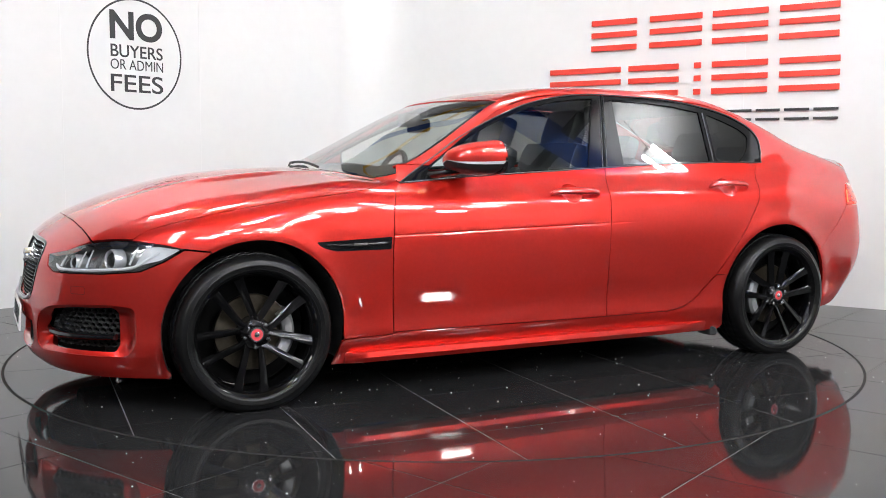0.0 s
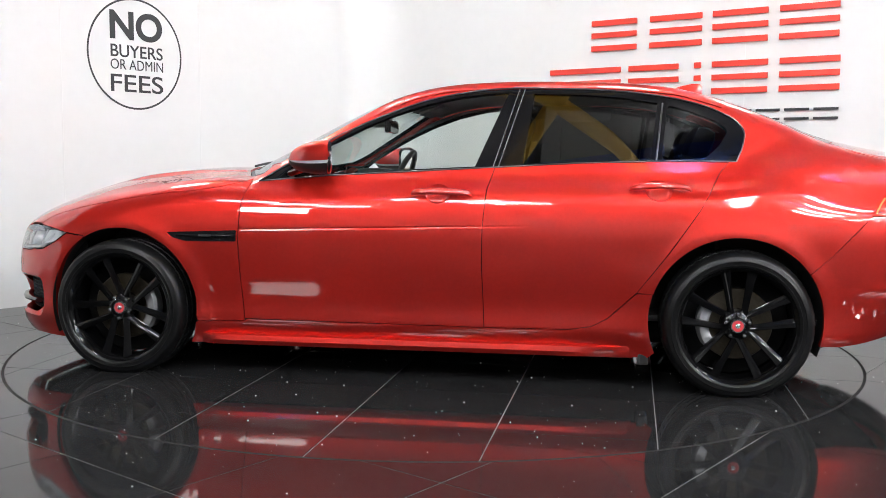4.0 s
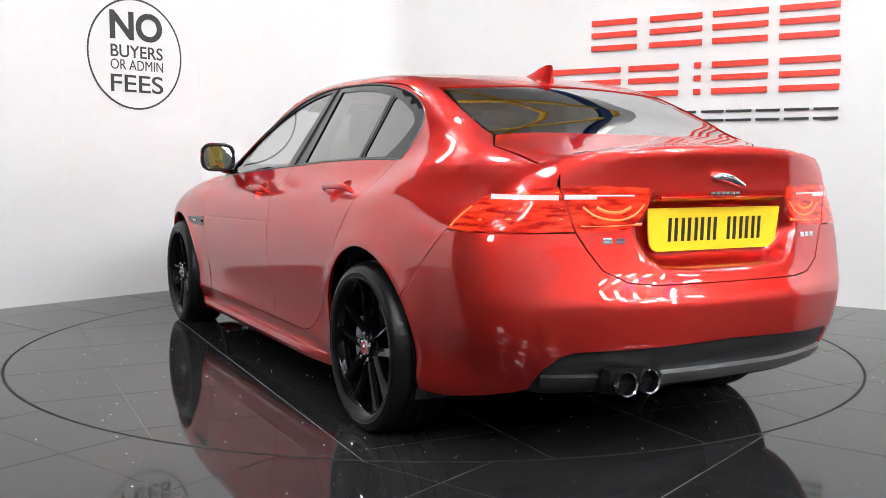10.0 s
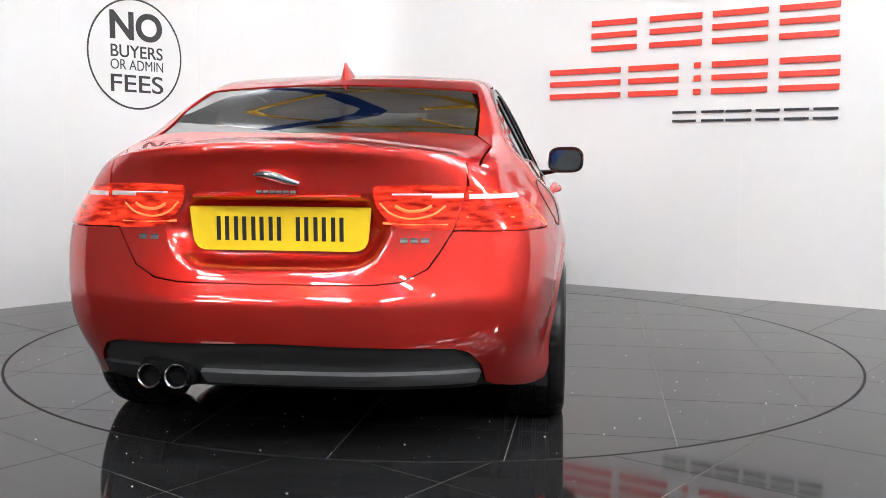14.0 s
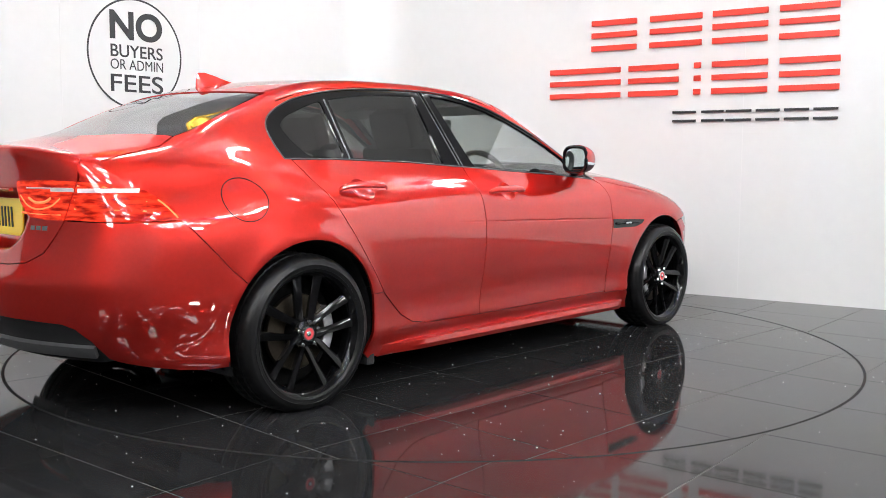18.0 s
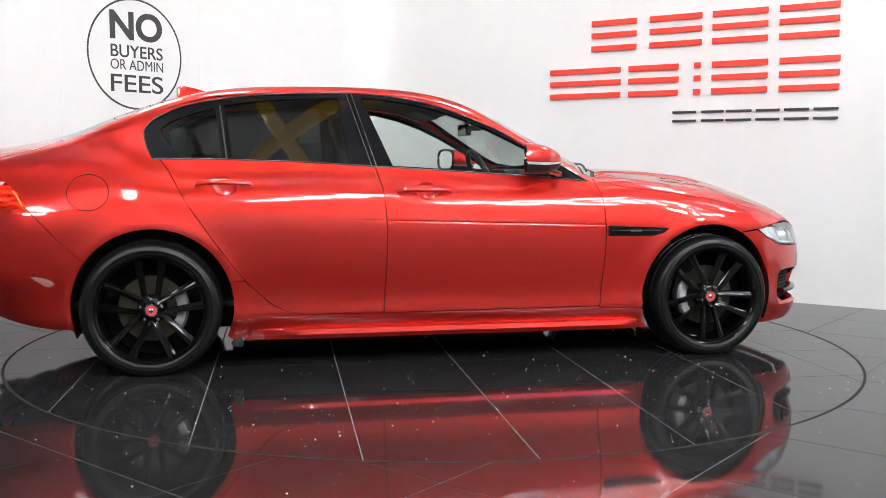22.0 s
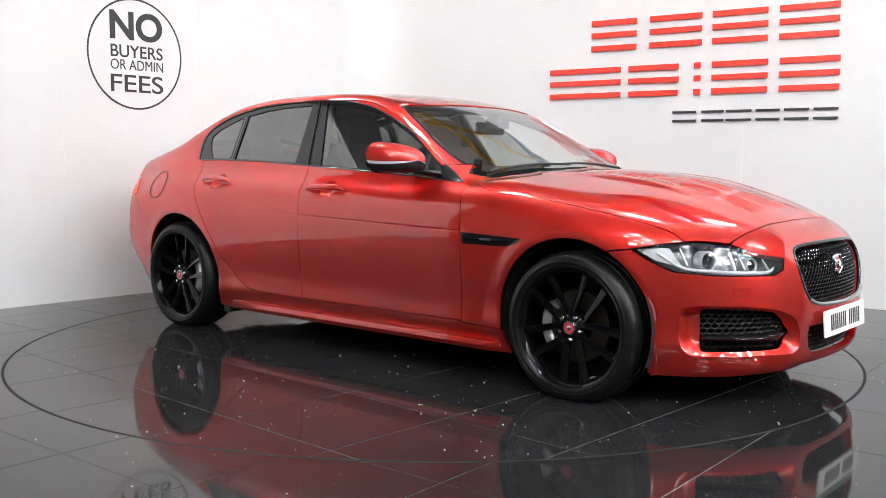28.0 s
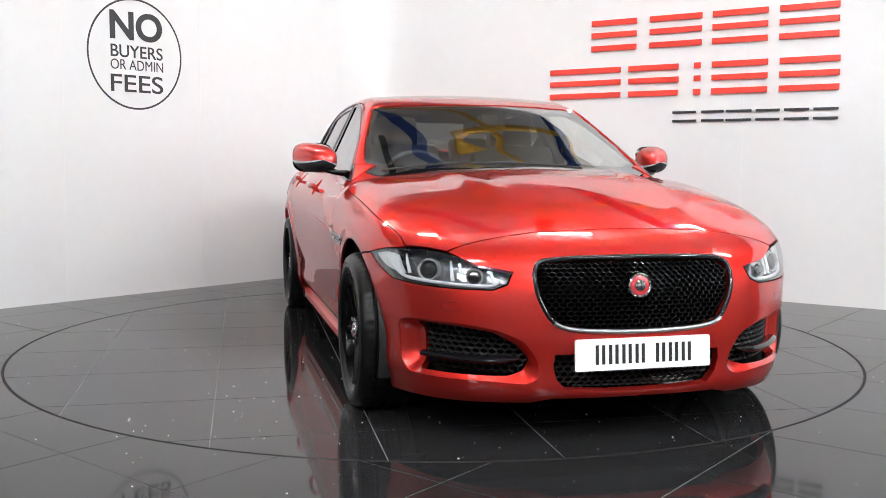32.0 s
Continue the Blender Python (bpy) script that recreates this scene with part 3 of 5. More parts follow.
def oval(cx, cz, rx, rz, n=28):
    return np.array([(cx + rx * math.cos(2 * math.pi * k / n), cz + rz * math.sin(2 * math.pi * k / n)) for k in range(n)])


F_CUP, R_CUP = oval(-0.105, 0.870, 0.056, 0.044), oval(-1.083, 0.892, 0.058, 0.046)
doors = panel("front_door", [(f_door, on_side, (F_CUP,))], M_PAINT, car, "red front door", both=True, extra=CREASE)
r_door = np.concatenate([[(-0.311 - GAP, 0.726), (-0.309 - GAP, 0.557), (-0.32 - GAP, 0.270)], [(-0.70, 0.273), (-0.80, 0.290), (-0.87, 0.328), (-0.992, 0.444), (-1.127, 0.626), (-1.26, 0.82),
                         (-1.345, 0.972), (-1.384, 1.018)], np.array(BELT[1:4]) - (0, 0.004), [(-0.325 - GAP, 0.893)]])
rear_doors = panel("rear_door", [(r_door, on_side, (R_CUP,))], M_PAINT, car, "red rear door", both=True, extra=CREASE)

# front wings
wing = np.concatenate([[(0.8125 + GAP, 0.267), (0.8255 + GAP, 0.50), (0.8295 + GAP, 0.644), (0.8185 + GAP, 0.814), (0.7945 + GAP, 0.898)], BONNET_SIDE - (0, 0.0012),
                       [(1.80, 0.690), (1.715, 0.6705), (1.605, 0.657)], arc_pts(1.4175, 60.5, 186), [(1.042, 0.2625)]])
wings = panel("front_wing", [(wing, on_side, ())], M_PAINT, car, "red front wing over the wheel arch", both=True)

# sills and skirts
sill = np.concatenate([[(1.038, 0.2585), (0.815, 0.2635), (0.80, 0.273), (-0.32, 0.2665), (-0.70, 0.2695), (-0.80, 0.2865), (-0.873, 0.325), (-0.996, 0.441), (-1.062, 0.4405)], arc_pts(-1.4175, 16, -24, n=8),
                       [(-1.05, 0.150), (1.035, 0.150)], arc_pts(1.4175, 208, 192, n=4)])
panel("sill", [(sill, on_side, ())], M_PAINT, car, "red sill panel", both=True)


def skirt_blade():
    xs = np.linspace(-0.985, 1.03, 40)
    prof = ((0.205, 0.0), (0.196, 0.028), (0.172, 0.040), (0.150, 0.034), (0.144, 0.0))
    V, F = [], []
    for x in xs:
        tip = min(1.0, max((x + 0.985) / 0.30, 0.0) ** 0.7 + 0.03) * min(1.0, (1.03 - x) / 0.05 + 0.4)
        for z, o in prof:
            y = PLAN(x) + SIDE(z) + o * tip
            V.append((x, float(y) - 0.004, z))
    n = len(prof)
    for i in range(len(xs) - 1):
        for k in range(n - 1):
            F.append((i * n + k, i * n + k + 1, (i + 1) * n + k + 1, (i + 1) * n + k))
    F += [tuple(range(n)), tuple((len(xs) - 1) * n + k for k in range(n))[::-1]]
    return V, F


V, F = skirt_blade()
for s in (1, -1):
    me = raw("side_skirt", [(a, s * b, c) for a, b, c in V], [f if s == 1 else f[::-1] for f in F], smooth=True)
    me.set_sharp_from_angle(angle=radians(30))
    link("side_skirt", me, M_PAINT, car, "red side skirt blade")

# rear quarters with the rails over the doors and the screen pillars
q_low = np.concatenate([[(-1.3478, 0.970), (-1.2632, 0.8185), (-1.1305, 0.6245), (-0.9965, 0.4455), (-1.068, 0.441)], arc_pts(-1.4175, 18, 144, n=36),
                        [(-1.790, 0.605), (-1.966, 0.789), (-2.01, 0.846), (CUT, 0.882)], DECK[::-1], RAIL[::-1],
                        [(0.765, 0.935), (0.757, 0.926)], np.array(DLO_TOP) * 1.0, [(-1.421, 1.023), (-1.388, 1.020)]])
cut_a = rear_uv(*on_side([(CUT, DECK[-1, 1])])[0])[0]
shoulder = []
for a in np.linspace(cut_a, 0.658, 14):
    z = np.arange(0.93, 1.10, 0.002)
    pz = on_rear(np.stack([np.full(len(z), a), z], -1))
    nz = grad(pz)[:, 2]
    over = np.where((nz > 0.62) | (pz[:, 0] > -1.95))[0]
    shoulder.append((a, z[max((over[0] if len(over) else len(z)) - 1, 0)]))
shoulder[0] = (cut_a, DECK[-1, 1])
shoulder = np.array(shoulder)
cut_low = side_to(rear_uv, [(CUT, z) for z in (DECK[-1, 1] - 0.02, 0.95, 0.92, 0.884)])
q_corner = np.concatenate([shoulder, [(0.656, 0.936), (0.70, 0.931), (0.778, 0.923)], cut_low[::-1]])
shoulder_xy = on_rear(shoulder)[:, :2]
edge_xy = np.stack([EDGE[:, 0], edge_y], -1)
keep = edge_xy[:, 0] < -1.36
q_top = np.concatenate([[(-1.366, np.interp(1.366, -EDGE[:, 0], edge_y))], edge_xy[keep & (edge_xy[:, 0] < -1.37)], shoulder_xy[1:], [(-2.231, 0.633), (-1.937, 0.657), (-1.842, 0.600), (-1.60, 0.590), (-1.375, 0.562)]])
panel("rear_quarter", [(q_low, on_side, ()), (q_top, on_top, ()), (q_corner, on_rear, ())], M_PAINT, car, "red rear quarter panel with roof pillars", both=True)

# red windscreen pillars between the side rails and the glass
px = np.linspace(0.10, 0.735, 26)
p_out = np.interp(-px, -EDGE[:, 0], edge_y)
p_in = np.interp(px, [0.10, 0.205, 0.33, 0.475, 0.62, 0.70, 0.735], [0.588, 0.609, 0.647, 0.692, 0.720, 0.722, 0.735])
pillar = np.concatenate([np.stack([px, p_out - 0.0005], -1), np.stack([px, np.minimum(p_in, p_out - 0.004)], -1)[::-1]])
panel("screen_pillar", [(pillar, on_top, ())], M_PAINT, car, "red windscreen pillar", sink=-0.0012, flange=0.01, step=0.02, both=True)

# roof
roof_half = [(0.262, 0.0), (0.242, 0.2), (0.195, 0.42), (0.158, 0.53)]
k = (EDGE[:, 0] < 0.13) & (EDGE[:, 0] > -1.36)
side_r = np.stack([np.append(EDGE[k, 0], -1.370), np.append(edge_y[k], np.interp(1.370, -EDGE[:, 0], edge_y)) - 0.004], -1)
roof = roof_half + side_r.tolist() + [(-1.372, 0.555), (-1.415, 0.35), (-1.440, 0.18), (-1.450, 0.0)]
roof = np.array(roof)
roof_loop = np.concatenate([roof, roof[-2:0:-1] * (1, -1)])
panel("roof", [(roof_loop, on_top, ())], M_PAINT, car, "red roof skin", step=0.04)

# bonnet
bs = on_side(BONNET_SIDE[1:-1])[:, :2]
lamp_top = on_front([(0.965, 0.697), (0.895, 0.699), (0.83, 0.694), (0.778, 0.689)])[:, :2] - (0.008, 0)
bonnet_half = np.concatenate([[(1.005, 0.0), (0.985, 0.2), (0.93, 0.45), (0.855, 0.65), (0.80, 0.765)], bs - (0, 0.0012), lamp_top + (0.006, -0.004), smooth_loop([(2.072, 0.0), (2.066, 0.22), (2.048, 0.45), (2.022, 0.652)], 6, False)[-3::-1]])
bonnet_loop = np.concatenate([bonnet_half, bonnet_half[-2:0:-1] * (1, -1)])
panel("bonnet", [(bonnet_loop, on_top, ())], M_PAINT, car, "red sculpted bonnet", step=0.035)

# nose and front bumper
GRILLE = mirror_loop([(0.0, 0.681), (0.20, 0.679), (0.31, 0.676), (0.405, 0.666), (0.430, 0.635), (0.422, 0.58), (0.402, 0.525), (0.350, 0.452), (0.265, 0.428), (0.13, 0.421), (0.0, 0.419)])
INTAKE = mirror_loop([(0.0, 0.345), (0.345, 0.340), (0.352, 0.30), (0.340, 0.252), (0.303, 0.214), (0.15, 0.204), (0.0, 0.202)])
FOG = round_poly([(0.985, 0.434), (0.898, 0.446), (0.708, 0.443), (0.561, 0.426), (0.459, 0.388), (0.408, 0.318), (0.403, 0.255), (0.448, 0.233), (0.605, 0.240),
                  (0.788, 0.238), (0.945, 0.238), (0.985, 0.290)], 0.03)
NOSE_LINE = smooth_loop([(2.072, 0.0), (2.066, 0.22), (2.048, 0.45), (2.022, 0.652)], 6, False)
hood_line = top_to(front_uv, NOSE_LINE + (0.004, 0.0))
arch_f = side_to(front_uv, [(1.605, 0.650)] + arc_pts(1.4175, 58, -27, n=20))
nose_half = hood_line + [(0.645, 0.651), (0.505, 0.630), (0.523, 0.583), (0.578, 0.562), (0.715, 0.563), (0.858, 0.566), (1.015, 0.578), (1.112, 0.618), (1.190, 0.662)] + arch_f + [
    (1.10, 0.145), (0.80, 0.150), (0.60, 0.157), (0.44, 0.160), (0.354, 0.178), (0.0, 0.180)]


nose = mirror_loop(nose_half)
FOG_R = FOG[::-1] * (-1, 1)
panel("front_bumper", [(nose, on_front, (GRILLE, INTAKE, FOG, FOG_R))], M_PAINT, car, "red front bumper with grille surround", step=0.035, flange=0.03)

# tail: boot lid and bumper
lip = []
for a in np.linspace(0.0, 0.650, 22):
    z = np.arange(0.96, 1.10, 0.002)
    p = on_rear(np.stack([np.full(len(z), a), z], -1))
    n = grad(p)
    over = np.where((n[:, 2] > 0.72) | (p[:, 0] > -2.05))[0]
    lip.append((a, z[max((over[0] if len(over) else len(z)) - 2, 0)]))
lip = np.array(lip)
lip_xy = on_rear(lip)[:, :2]
RECESS = mirror_loop([(0.0, 0.905), (0.338, 0.905), (0.356, 0.860), (0.405, 0.805), (0.392, 0.762), (0.350, 0.705), (0.29, 0.668), (0.18, 0.656), (0.0, 0.654)])
lid_half = np.concatenate([lip, [(0.644, 0.901), (0.595, 0.794), (0.553, 0.733), (0.505, 0.674), (0.422, 0.636), (0.325, 0.626), (0.0, 0.625)]])
rec = dense(RECESS, 0.01)


def plate_press(uv):
    d = np.full(len(uv), 9.0)
    for k in range(0, len(rec), 100):
        d = np.minimum(d, np.linalg.norm(uv[:, None] - rec[None, k:k + 100], axis=-1).min(1))
    t = np.clip(d / 0.045, 0, 1)
    p = on_rear(uv)
    deep = np.clip(-2.280 - p[:, 0], 0, 0.075) * np.clip((uv[:, 1] - 0.655) / 0.06, 0, 1)
    return np.where(within(uv, RECESS) & (uv[:, 1] < 1.0), deep * t * t * (3 - 2 * t), 0.0)


lid_top_half = np.concatenate([[(-2.062, 0.0), (-2.035, 0.15), (-1.985, 0.29), (-1.900, 0.45), (-1.848, 0.592), (-1.937, 0.650), (-2.231, 0.626)], lip_xy[::-1][1:]])
lid_top = np.concatenate([lid_top_half, lid_top_half[-2:0:-1] * (1, -1)])
V1, F1, N1 = stack([(mirror_loop(lid_half), on_rear, ())], 0.014, press=plate_press)
V2, F2, N2 = stack([(lid_top, on_top, ())], 0.035)
lid = link("boot_lid", raw("boot_lid", np.concatenate([V1, V2]), np.concatenate([F1, F2 + len(V1)]), normals=np.concatenate([N1, N2])), M_PAINT, car,
           "red boot lid with a raised lip and number plate recess")

arch_r = side_to(rear_uv, arc_pts(-1.4175, 144.4, 195.5, n=16))
bumper_half = [(0.0, 0.622), (0.326, 0.622), (0.424, 0.632), (0.509, 0.671), (0.557, 0.731), (0.598, 0.790), (0.62, 0.790), (0.82, 0.787), (1.022, 0.790)] + side_to(
    rear_uv, [(-1.9645, 0.7845), (-1.788, 0.601)]) + arch_r + [(1.10, 0.221), (1.0, 0.230), (0.894, 0.246), (0.79, 0.268), (0.745, 0.284), (0.696, 0.353), (0.640, 0.401), (0.590, 0.417), (0.305, 0.430), (0.0, 0.438)]
panel("rear_bumper", [(mirror_loop(bumper_half), on_rear, ())], M_PAINT, car, "red rear bumper", step=0.018, flange=0.02)
valance = mirror_loop([(0.0, 0.435), (0.305, 0.427), (0.588, 0.414), (0.637, 0.398), (0.692, 0.351), (0.741, 0.281), (0.76, 0.268), (0.70, 0.258), (0.0, 0.262)])
panel("rear_valance", [(valance, on_rear, ())], M_TRIM, car, "matt black lower rear valance", sink=0.010, flange=0.05)


def strip_on(lift, a0, a1, z0, z1, out, n=30):
    """A moulded strip that follows the form."""
    rows = []
    for a in np.linspace(a0, a1, n):
        p = lift([(a, z0), (a, (z0 + z1) / 2), (a, z1)])
        nn = grad(p)
        rows.append(np.concatenate([p[:1] - nn[:1] * 0.02, p + nn * np.array([[out * 0.7], [out], [out * 0.7]]), p[2:] - nn[2:] * 0.02]))
    V = np.concatenate(rows)
    F = [(i * 5 + k, i * 5 + k + 1, (i + 1) * 5 + k + 1, (i + 1) * 5 + k) for i in range(n - 1) for k in range(4)]
    F += [(0, 1, 2, 3, 4), tuple((n - 1) * 5 + k for k in (4, 3, 2, 1, 0))]
    me = raw("strip", V, F, smooth=True)
    me.set_sharp_from_angle(angle=radians(35))
    return me


link("valance_strip", strip_on(on_rear, -0.70, 0.28, 0.290, 0.332, 0.010), M_SILVER, car, "satin silver valance strip")
link("valance_strip", strip_on(on_rear, 0.48, 0.70, 0.290, 0.332, 0.008, 10), M_TRIM, car, "matt black valance strip")

# dark inner shells, so that no daylight shows through the joints
inner = np.concatenate([[(-2.0, 0.30), (-2.0, 0.86), (-1.45, 0.98), (0.75, 0.90), (1.70, 0.72), (1.79, 0.64)], arc_pts(1.4175, 58, 200, r=0.385), [(1.03, 0.17), (-1.03, 0.17)],
                        arc_pts(-1.4175, -20, 200, r=0.385)])
panel("inner_shell", [(inner, on_side, ())], M_DARK, car, sink=0.03, flange=0, step=0.06, both=True)
inner_b = np.concatenate([[(0.90, 0.0), (0.75, 0.62)], [(1.1, 0.76), (1.6, 0.74), (1.9, 0.66)], [(2.04, 0.5), (2.08, 0.0)]])
panel("bonnet_lining", [(np.concatenate([inner_b, inner_b[-2:0:-1] * (1, -1)]), on_top, ())], M_DARK, car, sink=0.03, flange=0, step=0.08)
panel("bumper_lining", [(mirror_loop([(0.0, 0.72), (0.75, 0.66), (1.25, 0.60), (1.2, 0.17), (0.0, 0.165)]), on_front, ())], M_DARK, car, sink=0.095, flange=0, step=0.08)
panel("tail_lining", [(mirror_loop([(0.0, 1.0), (0.6, 0.93), (1.0, 0.82), (1.2, 0.60), (1.1, 0.27), (0.0, 0.26)]), on_rear, ())], M_DARK, car, sink=0.13, flange=0, step=0.08)
panel("boot_lining", [(np.array([(-1.9, -0.55), (-2.25, -0.6), (-2.32, 0), (-2.25, 0.6), (-1.9, 0.55)]), on_top, ())], M_DARK, car, sink=0.03, flange=0, step=0.1)
part("underbody", box(3.75, 1.36, 0.10, (0.10, 0, 0.235), 0.03), M_DARK, car)
for cx in (1.4175, -1.4175):
    for s in (1, -1):
        pr = [(0.376, 0.0), (0.380, -0.36), (0.02, -0.37)]
        b = lathe([(r, h) for r, h in pr], 48)
        bmesh.ops.delete(b, geom=[v for v in b.verts if v.co.z < -0.17], context="VERTS")
        ob = part("arch_liner", b, M_TRIM, car, smooth=40)
        ob.matrix_basis = pose(cx, s * 0.862, 0.325, 0, 0, 0 if s == 1 else 180)

# glass
WS = np.array([(0.258, 0.0), (0.238, 0.2), (0.198, 0.42), (0.163, 0.530), (0.142, 0.606), (0.205, 0.622), (0.33, 0.662), (0.475, 0.706), (0.62, 0.736), (0.735, 0.744), (0.83, 0.66), (0.905, 0.46), (0.962, 0.2), (0.98, 0.0)])
ws = np.concatenate([WS, WS[-2:0:-1] * (1, -1)])
screen_ob = panel("windscreen", [(ws, on_top, ())], M_GLASS_FRONT, car, "clear windscreen", sink=0.004, flange=0, step=0.05)[0]
in_ws = np.array([(0.300, 0.0), (0.280, 0.2), (0.240, 0.42), (0.206, 0.525), (0.205, 0.572), (0.33, 0.622), (0.475, 0.664), (0.60, 0.690), (0.680, 0.690), (0.770, 0.595), (0.845, 0.42), (0.900, 0.2), (0.918, 0.0)])
in_loop = np.concatenate([in_ws, in_ws[-2:0:-1] * (1, -1)])
panel("windscreen_border", [(ws, on_top, (in_loop,))], M_GLOSS, screen_ob, "black border printed round the windscreen", sink=0.0075, flange=0, step=0.04)
RG = np.array([(-1.456, 0.0), (-1.446, 0.18), (-1.420, 0.35), (-1.380, 0.535), (-1.60, 0.580), (-1.835, 0.586), (-1.90, 0.43), (-1.985, 0.27), (-2.030, 0.14), (-2.055, 0.0)])
rg = np.concatenate([RG, RG[-2:0:-1] * (1, -1)])
rear_ob = panel("rear_window", [(rg, on_top, ())], M_GLASS_REAR, car, "tinted rear window", sink=0.004, flange=0, step=0.05)[0]
Q_GL = round_poly([(-1.392, 1.165), (-1.350, 1.095), (-1.285, 1.034), (-1.096, 1.031), (-1.126, 1.282), (-1.227, 1.250), (-1.335, 1.208)], 0.024)
R_GL = np.array([(-1.050, 1.030), (-0.725, 1.019), (-0.478, 1.009), (-0.520, 1.336), (-0.741, 1.330), (-0.915, 1.316), (-1.081, 1.290)])
F_GL = np.array([(-0.262, 0.996), (0.014, 0.982), (0.414, 0.958), (0.592, 0.946), (0.610, 0.985), (0.54, 1.034), (0.421, 1.104), (0.278, 1.175), (0.134, 1.237), (-0.012, 1.286), (-0.158, 1.318), (-0.305, 1.337), (-0.400, 1.342)])
frames = panel("window_frame", [(DLO, on_side, (Q_GL, R_GL, F_GL))], M_GLOSS, car, "gloss black window surround and pillar trim", sink=0.003, flange=0.02, both=True)
panel("quarter_window", [(Q_GL, on_side, ())], M_GLASS_REAR, car, "tinted quarter window", sink=0.007, flange=0, step=0.06, both=True)
panel("rear_side_window", [(R_GL, on_side, ())], M_GLASS_REAR, car, "tinted rear side window", sink=0.009, flange=0, step=0.06, both=True)
panel("front_side_window", [(F_GL, on_side, ())], M_GLASS_FRONT, car, "clear front side window", sink=0.009, flange=0, step=0.06, both=True)


# wheels
HUB_X, HUB_Y, HUB_Z = 1.4264, 0.9163, 0.3134


def build_wheel(turn, caliper):
    """turn: degrees by which the spokes stand off the upright; caliper: 1 ahead of the axle, -1 behind it, in the wheel's own directions."""
    w = new("wheel")
    prof = [(0.254, 0.000), (0.260, 0.007), (0.2665, 0.0095), (0.268, 0.0075), (0.282, 0.0095), (0.2835, 0.0115), (0.286, 0.0095), (0.298, 0.007), (0.305, 0.004), (0.317, -0.012), (0.3235, -0.028), (0.3262, -0.046), (0.319, -0.048), (0.319, -0.056), (0.327, -0.058), (0.327, -0.098), (0.319, -0.100), (0.319, -0.110), (0.327, -0.112), (0.327, -0.150), (0.319, -0.152), (0.319, -0.160), (0.3262, -0.162), (0.3255, -0.19), (0.317, -0.212), (0.30, -0.225), (0.25, -0.22)]
    tread = lathe(prof, 216)
    for v in tread.verts:
        r, a = math.hypot(v.co.x, v.co.z), math.atan2(v.co.z, v.co.x)
        if r > 0.3225 and int((a + math.pi) / (2 * math.pi) * 216 + 0.5 + (1 if v.co.y < -0.1 else 0)) % 4 == 0:
            v.co.x, v.co.z = v.co.x * (r - 0.003) / r, v.co.z * (r - 0.003) / r
    for v in tread.verts:
        v.co.z = max(v.co.z, -HUB_Z)
    part("tyre", tread, M_RUBBER, w, "low-profile black tyre", smooth=40)
    barrel = [(0.240, -0.20), (0.232, -0.10), (0.232, -0.03), (0.240, -0.012), (0.2475, -0.004), (0.2555, 0.002), (0.2555, -0.004), (0.246, -0.02), (0.243, -0.20)]
    part("rim", lathe(barrel, 96, closed=True), M_RIM, w, "gloss black alloy rim", smooth=35)
    spoke = None
    for i in range(5):
        for s in (-1, 1):
            if spoke is None:
                bm = bmesh.new()
                st = ((0.030, 0.0150, -0.032, 0.030), (0.075, 0.0140, -0.025, 0.034), (0.13, 0.0155, -0.022, 0.032), (0.19, 0.0180, -0.017, 0.028), (0.246, 0.0225, -0.010, 0.026))
                rows = []
                for r, wd, y, th in st:
                    rows.append([bm.verts.new(p) for p in ((-wd, y - 0.009, r), (-wd * 0.82, y - 0.001, r), (wd * 0.1, y - 0.004, r), (wd, y - 0.014, r), (wd * 0.7, y - th, r), (-wd * 0.7, y - th, r))])
                for a, b in zip(rows, rows[1:]):
                    for k in range(6):
                        bm.faces.new((a[k], a[(k + 1) % 6], b[(k + 1) % 6], b[k]))
                sp = part("spoke", bm, M_RIM, w, smooth=32)
                spoke = sp.data
            else:
                sp = link("spoke", spoke, M_RIM, w)
            base = radians(72 * i + turn)
            sp.matrix_basis = Matrix.Rotation(base, 4, "Y") @ Matrix.Translation((s * 0.020, 0, 0)) @ Matrix.Rotation(s * radians(8.6), 4, "Y")
    hub = part("hub", lathe([(0.0, -0.022), (0.036, -0.022), (0.040, -0.026), (0.060, -0.034), (0.068, -0.05), (0.068, -0.075)], 40), M_RIM, w, smooth=35)
    part("centre_cap", lathe([(0.0, -0.012), (0.024, -0.0125), (0.029, -0.016), (0.030, -0.024)], 32), M_HUBRED, w, "red and silver wheel badge", smooth=30)
    part("cap_ring", lathe([(0.0245, -0.0115), (0.029, -0.0115), (0.0325, -0.018), (0.0325, -0.026)], 32), M_WHEELSILVER, w, smooth=30)
    part("cap_emblem", lathe([(0.0, -0.0085), (0.007, -0.009), (0.011, -0.012)], 16), M_WHEELSILVER, w, "plain silver emblem", smooth=60)
    nut = None
    for i in range(5):
        if nut is None:
            n = part("wheel_nut", lathe([(0.0, -0.010), (0.007, -0.0105), (0.0095, -0.014), (0.0095, -0.045)], 8), M_CHROME, w, "chrome wheel nut", smooth=20)
            nut = n.data
        else:
            n = link("wheel_nut", nut, M_CHROME, w)
        a = radians(72 * i + turn)
        n.matrix_basis = Matrix.Translation((0.052 * math.sin(a), 0.0, 0.052 * math.cos(a)))
    part("brake_disc", lathe([(0.07, -0.085), (0.155, -0.085), (0.158, -0.090), (0.158, -0.105), (0.07, -0.11)], 64), M_STEEL, w, "worn steel brake disc", smooth=35)
    cal = bmesh.new()
    rings = []
